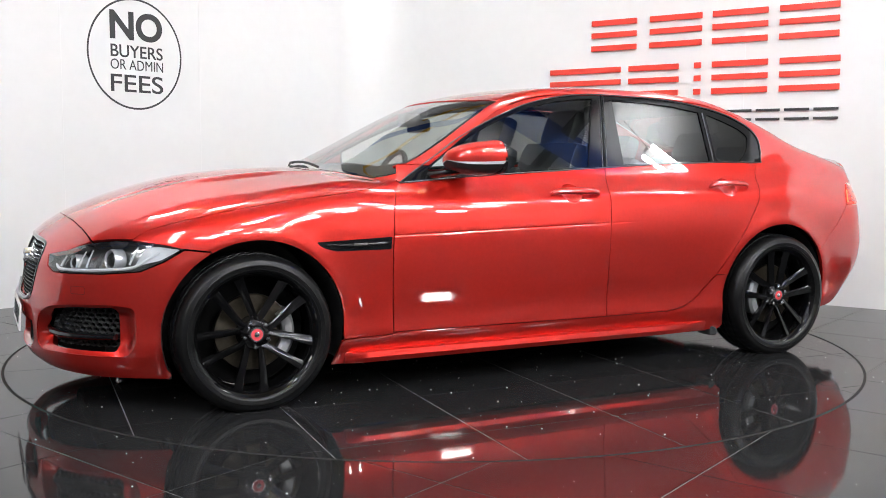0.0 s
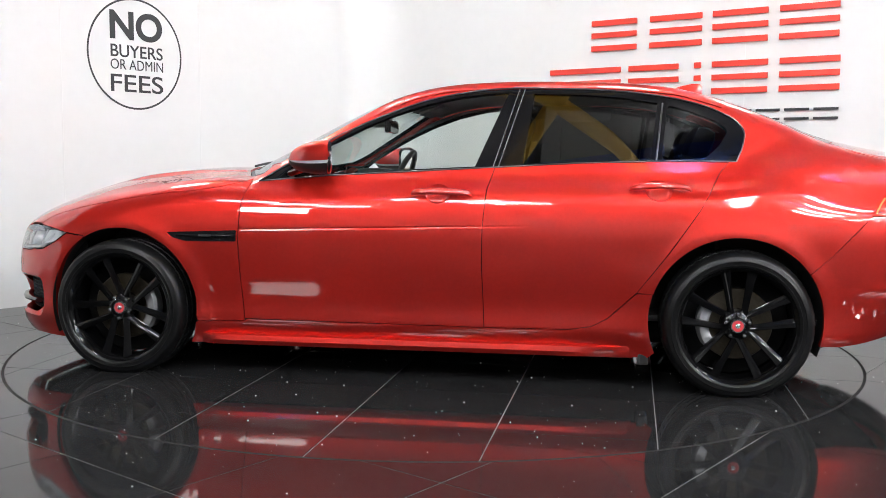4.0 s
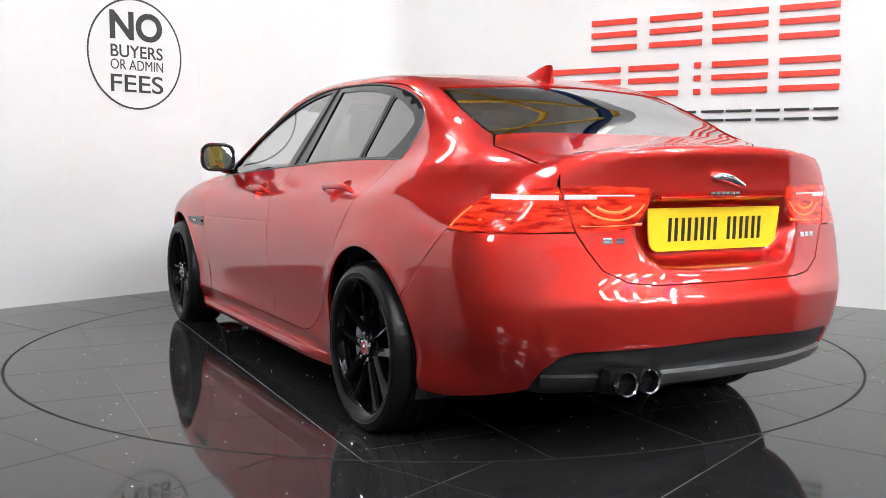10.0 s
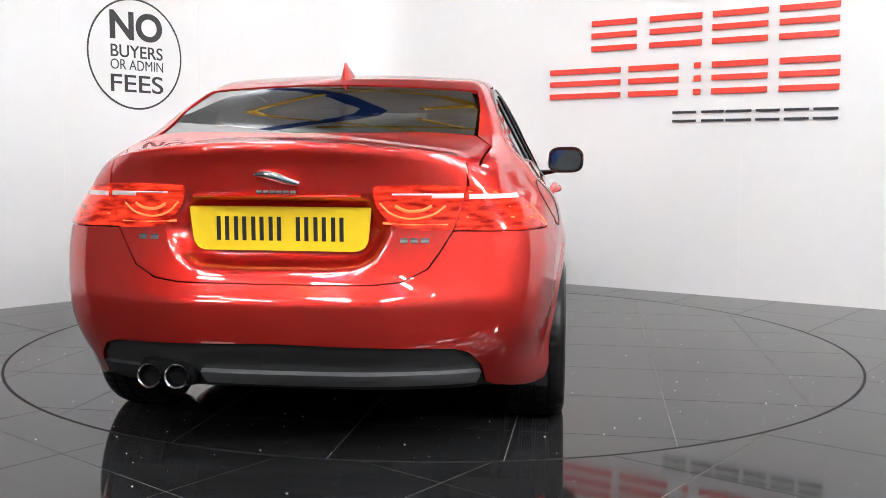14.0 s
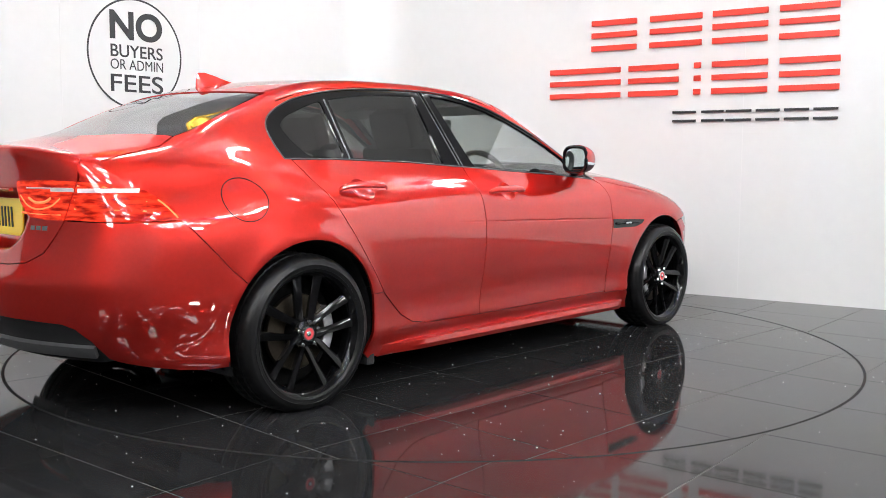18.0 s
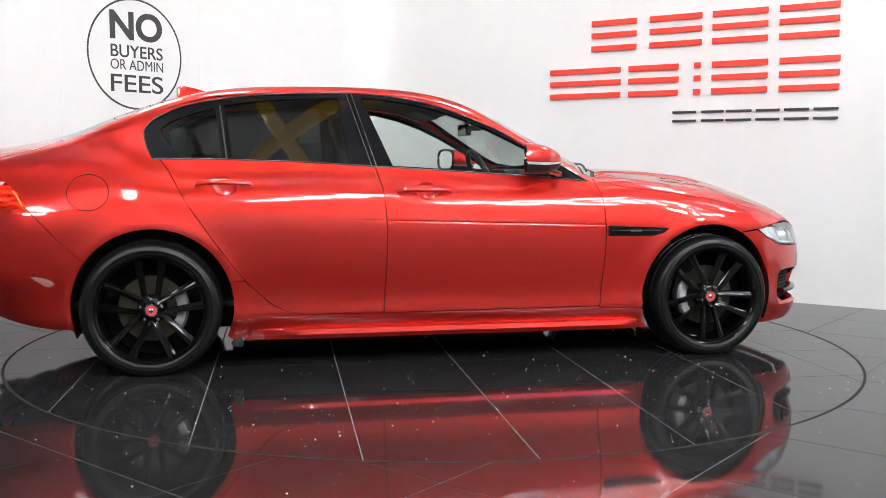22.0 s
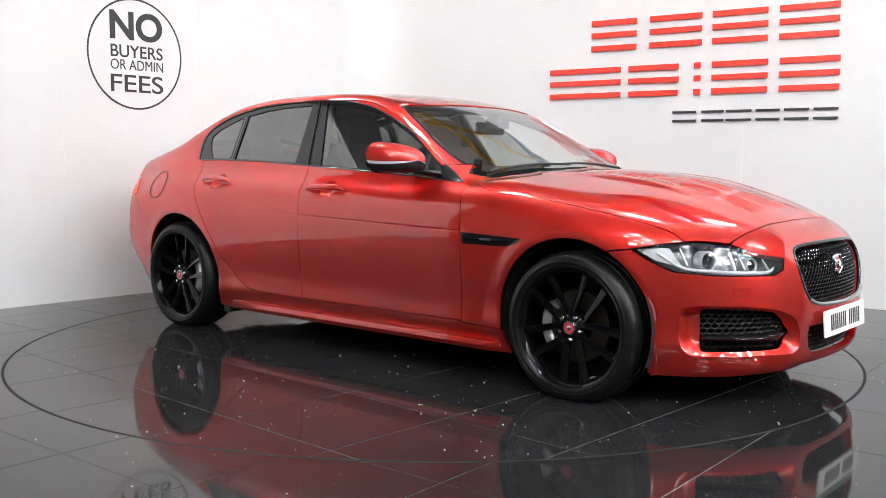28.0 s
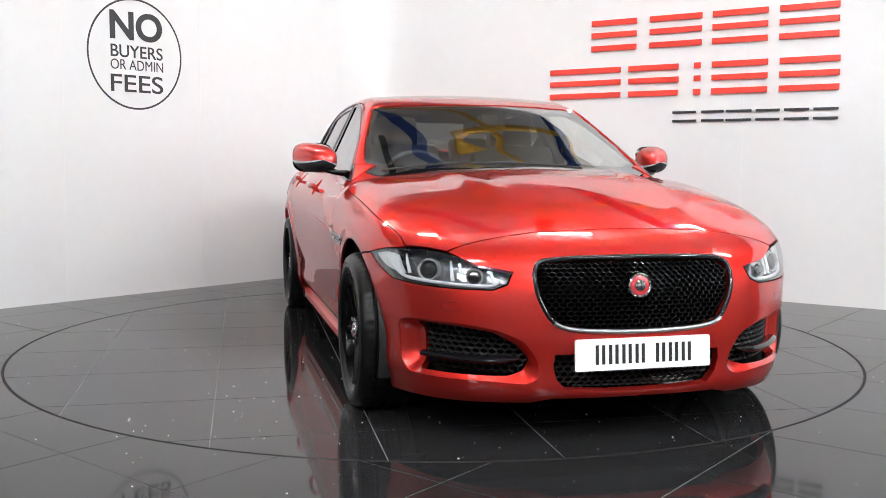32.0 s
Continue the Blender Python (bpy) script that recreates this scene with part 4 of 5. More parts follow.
    for i in range(13):
        a = radians(-36 + 6 * i)
        g = 0.8 if i in (0, 12) else 1.0
        rings.append([cal.verts.new((caliper * r * math.cos(a), y, r * math.sin(a))) for r, y in ((0.118, -0.056), (0.128, -0.048 - 0.006 * (i % 6 == 3)), (0.158 * g + 0.15 * (1 - g), -0.048), (0.170 * g + 0.15 * (1 - g), -0.06), (0.170 * g + 0.15 * (1 - g), -0.12), (0.118, -0.12))])
    for p, q in zip(rings, rings[1:]):
        for k in range(6):
            cal.faces.new((p[k], p[(k + 1) % 6], q[(k + 1) % 6], q[k]))
    cal.faces.new(rings[0])
    cal.faces.new(rings[-1][::-1])
    part("brake_caliper", cal, M_CALIPER, w, "grey brake caliper", smooth=35)
    part("back_plate", lathe([(0.0, -0.14), (0.23, -0.15), (0.235, -0.19)], 48), M_DARK, w, smooth=35)
    return w


for m, turn, caliper in ((pose(HUB_X, HUB_Y, HUB_Z), 30, -1), (pose(-HUB_X, HUB_Y, HUB_Z), 0, 1), (pose(HUB_X, -HUB_Y, HUB_Z, 0, 0, 180), 41, 1), (pose(-HUB_X, -HUB_Y, HUB_Z, 0, 0, 180), 0, -1)):
    wheel = build_wheel(turn, caliper)
    wheel.parent = car
    wheel["label"] = "gloss black five twin-spoke alloy wheel"
    wheel.matrix_basis = m

# ---- the car's fittings ----
def lifted(lift, uv, out):
    p = lift(uv)
    return p + grad(p) * out


def both_sides(name, make, material, parent, label="", smooth=30):
    """A part on the left and its twin on the right."""
    obs = []
    for s in (1, -1):
        bm = make()
        if s == -1:
            bmesh.ops.scale(bm, vec=(1, -1, 1), verts=bm.verts)
        obs.append(part(name, bm, material, parent[0 if s == 1 else 1] if isinstance(parent, list) else parent, label, smooth))
    return obs


def bar_along(pts, widths, heights, normals):
    """A rounded bar: eight-sided section along points, wide along the normal."""
    bm = bmesh.new()
    rings = []
    for i, p in enumerate(pts):
        d = (pts[min(i + 1, len(pts) - 1)] - pts[max(i - 1, 0)])
        d = d / np.linalg.norm(d)
        n = normals[i]
        up = np.cross(d, n)
        rings.append([bm.verts.new(p + n * widths[i] * math.cos(a) + up * heights[i] * math.sin(a)) for a in np.linspace(0, 2 * math.pi, 10, endpoint=False)])
    for a, b in zip(rings, rings[1:]):
        for k in range(10):
            bm.faces.new((a[k], a[(k + 1) % 10], b[(k + 1) % 10], b[k]))
    bm.faces.new(rings[0])
    bm.faces.new(rings[-1][::-1])
    return bm


# thin satin edge round the side windows
edge_loop = lifted(on_side, dense(DLO, 0.03), 0.0005)
for s, fr in zip((1, -1), frames):
    part("window_trim", tube([tuple(q * (1, s, 1)) for q in edge_loop], 0.0034, 6, True), M_SATIN, fr, "thin satin grey window edge", smooth=60)

# door handles in their cups
for owner, cup, x0, x1, z in ((doors, F_CUP, -0.258, 0.017, 0.864), (rear_doors, R_CUP, -1.221, -0.952, 0.890)):
    c = cup.mean(0)
    rx, rz = np.ptp(cup[:, 0]) / 2, np.ptp(cup[:, 1]) / 2

    def bowl(uv, c=c, rx=rx, rz=rz):
        d = ((uv[:, 0] - c[0]) / rx) ** 2 + ((uv[:, 1] - c[1]) / rz) ** 2
        return 0.028 * np.clip(1 - d, 0, 1) ** 0.6
    for s, ob in zip((1, -1), owner):
        V, F, N = stack([(cup, on_side, ())], 0.009, press=bowl, flange=0)
        k = np.array((1, s, 1))
        link("handle_cup", raw("handle_cup", V * k, F if s == 1 else F[:, ::-1], normals=N * k), M_PAINT, ob)

    def grip():
        xs = np.array([x0, x0 + 0.012, x0 + 0.04, x0 + 0.09, (x0 + x1) / 2, x1 - 0.09, x1 - 0.05, x1 - 0.03, x1 - 0.01, x1])
        p = on_side(np.stack([xs, np.full(len(xs), z)], -1))
        n = grad(p)
        off = np.array([0.004, 0.018, 0.030, 0.036, 0.037, 0.036, 0.032, 0.030, 0.020, 0.006])
        return bar_along(p + n * off[:, None], [0.004, 0.009, 0.010, 0.010, 0.010, 0.010, 0.010, 0.010, 0.009, 0.004], [0.010, 0.014, 0.0155, 0.017, 0.0175, 0.017, 0.016, 0.0155, 0.014, 0.010], n)
    both_sides("handle", grip, M_PAINT, owner, "body-coloured pull handle", 60)

# wing vents
VENT = round_poly([(0.836, 0.694), (1.176, 0.680), (1.150, 0.657), (1.088, 0.640), (0.840, 0.641)], [0.006, 0.01, 0.02, 0.02, 0.006])
vent = panel("wing_vent", [(VENT, on_side, ())], M_GLOSS, wings[0], "gloss black wing vent", sink=-0.003, flange=0.012, step=0.02)[0]
V, F, N = stack([(VENT, on_side, ())], 0.02, sink=-0.003, flange=0.012)
kk = np.array((1, -1, 1))
vent_r = link("wing_vent", raw("wing_vent", V * kk, F[:, ::-1], normals=N * kk), M_GLOSS, wings[1], "gloss black wing vent")
for s, par in ((1, vent), (-1, vent_r)):
    p = lifted(on_side, [(0.86, 0.667), (1.02, 0.667), (1.13, 0.667)], 0.004)
    b = tube([tuple(q * (1, s, 1)) for q in p], [0.007, 0.009, 0.004], 8)
    part("vent_bar", b, M_GLOSS, par, smooth=40)
    q = lifted(on_side, [(0.985, 0.668)], 0.013)[0]
    part("vent_badge", box(0.062, 0.004, 0.010, tuple(q * (1, s, 1)), 0.001), M_CHROME, par, "small chrome badge")


# joints and satin lines on the door frames
for s, fr in zip((1, -1), frames):
    for a, b, r, m, nm in (((-0.357, 0.994), (-0.462, 1.360), 0.0026, M_DARK, "door_joint"), ((-0.345, 0.994), (-0.449, 1.358), 0.0020, M_SATIN, "frame_line"), ((-0.369, 0.994), (-0.474, 1.358), 0.0020, M_SATIN, "frame_line"),
                           ((-1.073, 1.028), (-1.104, 1.288), 0.0040, M_SATIN, "window_divider")):
        q = lifted(on_side, [np.array(a) * (1 - t) + np.array(b) * t for t in np.linspace(0, 1, 9)], -0.0015)
        part(nm, tube([tuple(v * (1, s, 1)) for v in q], r, 6), m, fr, smooth=60)

# headlamp washer covers
for s in (1, -1):
    k = np.array((1, s, 1))
    w_uv = round_poly([(0.70, 0.485), (0.77, 0.485), (0.77, 0.515), (0.70, 0.515)], 0.006)
    part("washer_cover", tube([tuple(v) for v in lifted(on_front, w_uv, 0.0001) * k], 0.0007, 5, True), M_GAP, car, "red headlamp washer cover outline")

# mirrors
def mirror_shell(cut0, cut1, grow):
    """A slice of the rounded housing between two heights (shares of the half height)."""
    bm = bmesh.new()
    rows = []
    for i in range(15):
        s = i / 14
        k = math.sqrt(max(1 - s ** 2.4, 0.0))
        x = 0.385 + 0.185 * s
        ring_ = []
        for j in range(28):
            a = 2 * math.pi * j / 28
            cy = math.copysign(abs(math.cos(a)) ** 0.75, math.cos(a))
            cz = math.copysign(abs(math.sin(a)) ** 0.80, math.sin(a))
            cz = min(max(cz, cut0), cut1)
            y = 0.946 + (0.102 + grow) * k * cy - 0.030 * s
            z = 1.034 + (0.076 + grow) * k * cz - 0.012 * s + 0.008 * cy * k
            ring_.append(bm.verts.new((x - 0.34 * (y - 0.946), y, z)))
        rows.append(ring_)
    for a, b in zip(rows, rows[1:]):
        for j in range(28):
            bm.faces.new((a[j], a[(j + 1) % 28], b[(j + 1) % 28], b[j]))
    bm.faces.new(rows[0])
    bm.faces.new(rows[-1][::-1])
    bmesh.ops.remove_doubles(bm, verts=bm.verts, dist=1e-5)
    return bm


caps = both_sides("mirror_cap", lambda: mirror_shell(-0.28, 1.0, 0.0), M_PAINT, car, "red door mirror cap", 50)
both_sides("mirror_base", lambda: mirror_shell(-1.0, -0.46, -0.002), M_TRIM, caps, "black mirror underside", 50)
both_sides("indicator", lambda: mirror_shell(-0.47, -0.27, 0.0008), M_DRL, caps, "clear and silver indicator strip", 50)


def mirror_glass():
    bm = bmesh.new()
    vs = [bm.verts.new((0.3835 - 0.34 * 0.087 * c, 0.946 + 0.087 * c, 1.034 + 0.060 * s)) for c, s in
          ((math.copysign(abs(math.cos(a)) ** 0.5, math.cos(a)), math.copysign(abs(math.sin(a)) ** 0.5, math.sin(a))) for a in np.linspace(0, 2 * math.pi, 32, endpoint=False))]
    bm.faces.new(vs)
    return bm


def mirror_frame():
    pts = [(0.384 - 0.34 * 0.093 * c, 0.946 + 0.093 * c, 1.034 + 0.067 * s) for c, s in
           ((math.copysign(abs(math.cos(a)) ** 0.6, math.cos(a)), math.copysign(abs(math.sin(a)) ** 0.6, math.sin(a))) for a in np.linspace(0, 2 * math.pi, 32, endpoint=False))]
    return tube(pts, 0.010, 6, True)


M_MIRROR = mat("mirror_silver", (0.85, 0.87, 0.88), rough=0.01, metal=1.0)
both_sides("mirror_glass", mirror_glass, M_MIRROR, caps, "silver mirror glass")
both_sides("mirror_frame", mirror_frame, M_GLOSS, caps, "gloss black mirror frame", 50)
both_sides("mirror_arm", lambda: tube([(0.60, 0.80, 0.955), (0.575, 0.86, 0.962), (0.52, 0.90, 0.975), (0.47, 0.94, 0.985)], [0.030, 0.024, 0.024, 0.020], 10, flat=0.6), M_GLOSS, caps, "gloss black mirror arm", 50)

# fuel flap ring on the right flank
p = lifted(on_side, oval(-1.700, 0.864, 0.094, 0.083, 40), 0.0004) * (1, -1, 1)
part("fuel_flap", tube([tuple(q) for q in p], 0.0022, 6, True), M_GAP, car, "round red fuel filler flap outline")

# shark fin
fin = bmesh.new()
rows = []
for x, top_z, w in ((-1.345, 1.414, 0.005), (-1.333, 1.424, 0.011), (-1.30, 1.426, 0.017), (-1.25, 1.416, 0.019), (-1.20, 1.402, 0.015), (-1.150, 1.390, 0.003)):
    base = float(on_top([(x, 0.0)])[0, 2]) - 0.006
    rows.append([fin.verts.new(q) for q in ((x, -w * 1.6, base), (x, -w * 0.5, base + (top_z - base) * 0.7), (x, 0, top_z), (x, w * 0.5, base + (top_z - base) * 0.7), (x, w * 1.6, base))])
for a, b in zip(rows, rows[1:]):
    for k in range(4):
        fin.faces.new((a[k], a[k + 1], b[k + 1], b[k]))
fin.faces.new(rows[0])
fin.faces.new(rows[-1][::-1])
part("roof_aerial", fin, M_PAINT, car, "red shark-fin roof aerial", smooth=50)

panel("scuttle_corner", [(np.array([(0.845, 0.668), (0.90, 0.72), (0.86, 0.80), (0.74, 0.79), (0.70, 0.748), (0.745, 0.744)]), on_top, ())], M_PAINT, car, "red scuttle corner", sink=0.004, flange=0, step=0.02, both=True)

panel("pillar_foot", [(np.array([(0.70, 0.968), (0.77, 0.945), (0.84, 0.925), (0.84, 0.86), (0.79, 0.86), (0.73, 0.905)]), on_side, ())], M_PAINT, car, "red pillar foot", sink=0.005, flange=0, step=0.02, both=True)
rail_in = np.concatenate([RAIL[RAIL[:, 0] > -1.44], np.array([p for p in DLO_TOP if p[0] > -1.44 and p[1] > 1.19 or p[0] > 0])[::-1]])
panel("rail_lining", [(rail_in, on_side, ())], M_CABIN, car, sink=0.014, flange=0, step=0.05, both=True)

# cowl and wipers
cw = np.array([(0.985, 0.0), (0.966, 0.2), (0.908, 0.46), (0.832, 0.66), (0.745, 0.745), (0.775, 0.765), (0.802, 0.758), (0.853, 0.648), (0.928, 0.45), (0.982, 0.2), (1.002, 0.0)])
cowl_loop = np.concatenate([cw[:5], cw[5:11], (cw[6:10] * (1, -1))[::-1], (cw[1:6] * (1, -1))[::-1]])
panel("cowl", [(cowl_loop, on_top, ())], M_TRIM, car, "matt black cowl panel", sink=0.010, flange=0, step=0.05)
for a, b in (((0.955, 0.30), (0.915, -0.22)), ((0.93, -0.16), (0.80, -0.66))):
    q = [tuple(lifted(on_top, [np.array(a) * (1 - t) + np.array(b) * t], 0.011)[0]) for t in np.linspace(0, 1, 8)]
    part("wiper", tube(q, 0.0065, 6), M_TRIM, car, "black wiper arm")

# headlamps
M_HOUSING = mat("lamp_housing", (0.46, 0.46, 0.47), rough=0.22, metal=0.8, grain=0.1, grain_scale=60)
lamp_loop = np.array(LAMP)
for s in (1, -1):
    lamp = new("headlamp")
    lamp.parent = car
    lamp["label"] = "clear headlamp with twin round projectors and a white light guide"
    k = np.array((1, s, 1))
    flip = (lambda f: f) if s == 1 else (lambda f: f[:, ::-1])
    V, F, N = stack([(lamp_loop, on_front, ())], 0.03, sink=0.075, flange=0)
    link("housing", raw("housing", V * k, flip(F), normals=N * k), M_HOUSING, lamp, "silver grey lamp housing")
    rim_uv = dense(lamp_loop, 0.012)
    p = on_front(rim_uv)
    n = grad(p)
    m = len(p)
    W = np.concatenate([p - n * 0.002, p - n * 0.078])
    Q = [(i, (i + 1) % m, (i + 1) % m + m, i + m) for i in range(m)]
    link("bezel", raw("bezel", W * k, Q, smooth=True), M_GLOSS, lamp)
    V, F, N = stack([(lamp_loop, on_front, ())], 0.03, sink=0.001, flange=0)
    lens = link("lens", raw("lens", V * k, flip(F), normals=N * k), M_GLASS_LAMP, lamp, "clear plastic lens")
    for (a, z), r in (((0.868, 0.630), 0.040), ((0.663, 0.615), 0.031)):
        base = on_front([(a, z)])
        n = grad(base)[0]
        d = Vector((n * 0.5 + np.array((0.75, 0.1, 0.0))) * k).normalized()
        at = Vector((base[0] - n * 0.052) * k)
        m4 = Matrix.Translation(at) @ d.to_track_quat("Y", "Z").to_matrix().to_4x4()
        ob = part("projector_ring", lathe([(r * 0.82, 0.012), (r * 0.95, 0.018), (r * 1.06, 0.012), (r * 1.10, -0.03)], 36), M_REFLECT, lamp, "bright projector ring", smooth=35)
        ob.matrix_basis = m4
        ob = part("projector", lathe([(0.0, 0.022)] + [(r * 0.80 * math.sin(t), 0.022 * math.cos(t)) for t in np.linspace(0.2, 1.5, 8)], 32), M_GLOSS, lamp, "dark glass projector lens", smooth=60)
        ob.matrix_basis = m4
    guide = smooth_loop([(1.085, 0.655), (1.035, 0.625), (0.985, 0.598), (0.93, 0.588), (0.80, 0.582), (0.68, 0.579), (0.59, 0.581), (0.555, 0.600)], 5, False)
    q = lifted(on_front, guide, -0.022) * k
    part("light_guide", tube([tuple(v) for v in q], [0.0065] * (len(q) - 6) + [0.006, 0.006, 0.006, 0.005, 0.004, 0.003], 8), M_DRL, lamp, "white light guide", smooth=60)
    side_uv = round_poly([(1.172, 0.664), (1.085, 0.680), (1.03, 0.678), (0.985, 0.600), (1.09, 0.622)], 0.01)
    V, F, N = stack([(side_uv, on_front, ())], 0.02, sink=0.02, flange=0.02)
    link("side_reflector", raw("side_reflector", V * k, flip(F), normals=N * k), M_DRL, lamp, "pale side reflector")
    for a0, a1, z0, z1 in ((0.985, 0.955, 0.685, 0.605), (0.765, 0.745, 0.672, 0.592), (0.725, 0.70, 0.664, 0.592), (0.60, 0.575, 0.640, 0.592), (1.03, 0.985, 0.668, 0.600)):
        q = lifted(on_front, [(a0, z0), ((a0 + a1) / 2, (z0 + z1) / 2), (a1, z1)], -0.035) * k
        part("reflector_fin", tube([tuple(v) for v in q], [0.004, 0.006, 0.008], 8, flat=0.6), M_DRL, lamp)


# grilles
def honeycomb(lift, loop, pitch, sink, thick, parent, material, label, name="mesh", s=1, squash=0.72):
    """A honeycomb of flat bars inside an outline."""
    V, F = [], []
    lo, hi = loop.min(0), loop.max(0)
    w, h = pitch, pitch * squash
    segs = []
    rows_ = int((hi[1] - lo[1]) / (h * 0.75)) + 2
    cols = int((hi[0] - lo[0]) / w) + 2
    for j in range(rows_):
        for i in range(cols):
            cx, cz = lo[0] + (i + 0.5 * (j % 2)) * w, lo[1] + j * h * 0.75
            c = [(cx, cz + h / 2), (cx + w / 2, cz + h / 4), (cx + w / 2, cz - h / 4), (cx, cz - h / 2)]
            segs += [(c[0], c[1]), (c[1], c[2]), (c[2], c[3])]
    segs = np.array(segs)
    ok = within(segs.mean(1), loop)
    segs = segs[ok]
    n = len(segs)
    a, b = segs[:, 0], segs[:, 1]
    d = (b - a) / np.linalg.norm(b - a, axis=1, keepdims=True)
    o = np.stack([-d[:, 1], d[:, 0]], -1) * thick
    quad = np.concatenate([a + o, b + o, b - o, a - o])
    top = lift(quad)
    nn = grad(top)
    front, mid_, back = top - nn * (sink + 0.003), top - nn * sink, top - nn * (sink + 0.020)
    ridge_a, ridge_b = (mid_[:n] + mid_[3 * n:]) / 2, (mid_[n:2 * n] + mid_[2 * n:3 * n]) / 2
    V = np.concatenate([front, back, ridge_a, ridge_b])
    i = np.arange(n)
    f = lambda *q: np.stack(q, -1).tolist()
    m = 4 * n
    F = f(i, i + n, i + 9 * n, i + 8 * n) + f(i + 8 * n, i + 9 * n, i + 2 * n, i + 3 * n) + f(i, i + m, i + m + n, i + n) + f(i + 3 * n, i + 2 * n, i + m + 2 * n, i + m + 3 * n)
    ob = link(name, raw(name, V * np.array((1, s, 1)), F), material, parent, label)
    tagged(ob, kind="stuff")
    return ob


M_MESH = mat("dark_chrome_mesh", (0.12, 0.12, 0.125), rough=0.16, metal=0.95)
grille = new("grille")
grille.parent = car
grille["label"] = "gloss black honeycomb radiator grille"
honeycomb(on_front, GRILLE, 0.0295, 0.020, 0.0019, grille, M_MESH, "black honeycomb mesh")
p = lifted(on_front, smooth_loop(GRILLE[::1], 3), -0.006)
part("grille_frame", tube([tuple(q) for q in p], 0.0095, 8, True), M_GLOSS, grille, "gloss black grille frame", smooth=60)
chin = np.array([g for g in smooth_loop(GRILLE, 3) if g[1] < 0.47])
chin = chin[np.argsort(chin[:, 0])]
part("grille_chin", tube([tuple(q) for q in lifted(on_front, chin, 0.004)], 0.008, 8), M_SILVER, grille, "satin dark silver lower grille edge", smooth=60)
bx = on_front([(0.0, 0.578)])[0]
tilt = Matrix.Rotation(radians(-90), 4, "Z") @ Matrix.Rotation(radians(4), 4, "X")
for nm, prof, m, lab in (("badge_ring", [(0.036, 0.008), (0.040, 0.012), (0.044, 0.008), (0.045, -0.02)], M_CHROME, "chrome badge ring"),
                         ("badge", [(0.0, 0.008), (0.030, 0.006), (0.038, 0.003)], M_HUBRED, "round red grille badge")):
    ob = part(nm, lathe(prof, 36), m, grille, lab, smooth=40)
    ob.matrix_basis = Matrix.Translation((bx[0] - 0.018, 0, bx[2])) @ tilt
ob = part("badge_emblem", lathe([(0.0, 0.017), (0.012, 0.015), (0.020, 0.010), (0.022, 0.005)], 20), M_CHROME, grille, "plain silver emblem")
ob.matrix_basis = Matrix.Translation((bx[0] - 0.018, 0, bx[2])) @ tilt

low = new("lower_grille")
low.parent = car
low["label"] = "black honeycomb lower air intake"
honeycomb(on_front, INTAKE, 0.034, 0.035, 0.0024, low, M_TRIM, "black honeycomb mesh")
FOGM = round_poly([(0.895, 0.434), (0.709, 0.430), (0.578, 0.416), (0.500, 0.374), (0.440, 0.315), (0.460, 0.272), (0.515, 0.257), (0.715, 0.254), (0.892, 0.253)], 0.015)


def pocket(uv):
    d = np.full(len(uv), 9.0)
    rim_ = dense(FOG, 0.012)
    for k in range(0, len(rim_), 100):
        d = np.minimum(d, np.linalg.norm(uv[:, None] - rim_[None, k:k + 100], axis=-1).min(1))
    t = np.clip(d / 0.05, 0, 1)
    return 0.004 + 0.048 * t * t * (3 - 2 * t)


for s in (1, -1):
    k = np.array((1, s, 1))
    fog = new("bumper_intake")
    fog.parent = car
    fog["label"] = "black mesh corner intake set in a red pocket"
    V, F, N = stack([(FOG, on_front, (FOGM,))], 0.018, press=pocket, flange=0.03)
    link("pocket", raw("pocket", V * k, F if s == 1 else F[:, ::-1], normals=N * k), M_PAINT, fog, "red recessed pocket")
    honeycomb(on_front, FOGM, 0.036, 0.056, 0.0026, fog, M_TRIM, "black honeycomb mesh", s=s)
    q = lifted(on_front, [(0.885, 0.312), (0.80, 0.310), (0.70, 0.308), (0.60, 0.308), (0.54, 0.312), (0.475, 0.319)], -0.030) * k
    part("blade", tube([tuple(v) for v in q], [0.022, 0.024, 0.026, 0.028, 0.028, 0.006], 10, flat=0.55), M_GLOSS, fog, "gloss black winglet", smooth=50)


# number plates with plain bars for characters
def plate(name, w, h, material, at, turn, tilt_, label, corner=0.008, big=1.0):
    th = new(name)
    th.parent = car
    th["label"] = label
    th.matrix_basis = Matrix.Translation(at) @ Matrix.Rotation(turn, 4, "Z") @ Matrix.Rotation(tilt_, 4, "X")
    loop = round_poly([(-w / 2, -h / 2), (w / 2, -h / 2), (w / 2, h / 2), (-w / 2, h / 2)], corner, 6) if not isinstance(corner, list) else round_poly(
        [(-w / 2 + 0.015, -h / 2), (w / 2 - 0.015, -h / 2), (w / 2, h / 2), (-w / 2, h / 2)], corner, 8)
    v, f = fill(loop, step=5, edge=5)
    n = len(v)
    verts = [(p[0], -0.003, p[1]) for p in v] + [(p[0], 0.003, p[1]) for p in v]
    part("plate", raw_bm(verts, [tuple(t) for t in f] + [tuple(t[::-1] + n) for t in f] + [(b, a, a + n, b + n) for a, b in rims(f)]), material, th)
    x = -0.178 * big
    for i in range(7):
        for dx in (0.0, 0.024 * big):
            part("character_bar", box(0.0115 * big, 0.002, 0.068 * big, (x + dx, -0.004, 0.0)), M_INK, th)
        x += (0.0505 if i != 3 else 0.079) * big
    return th


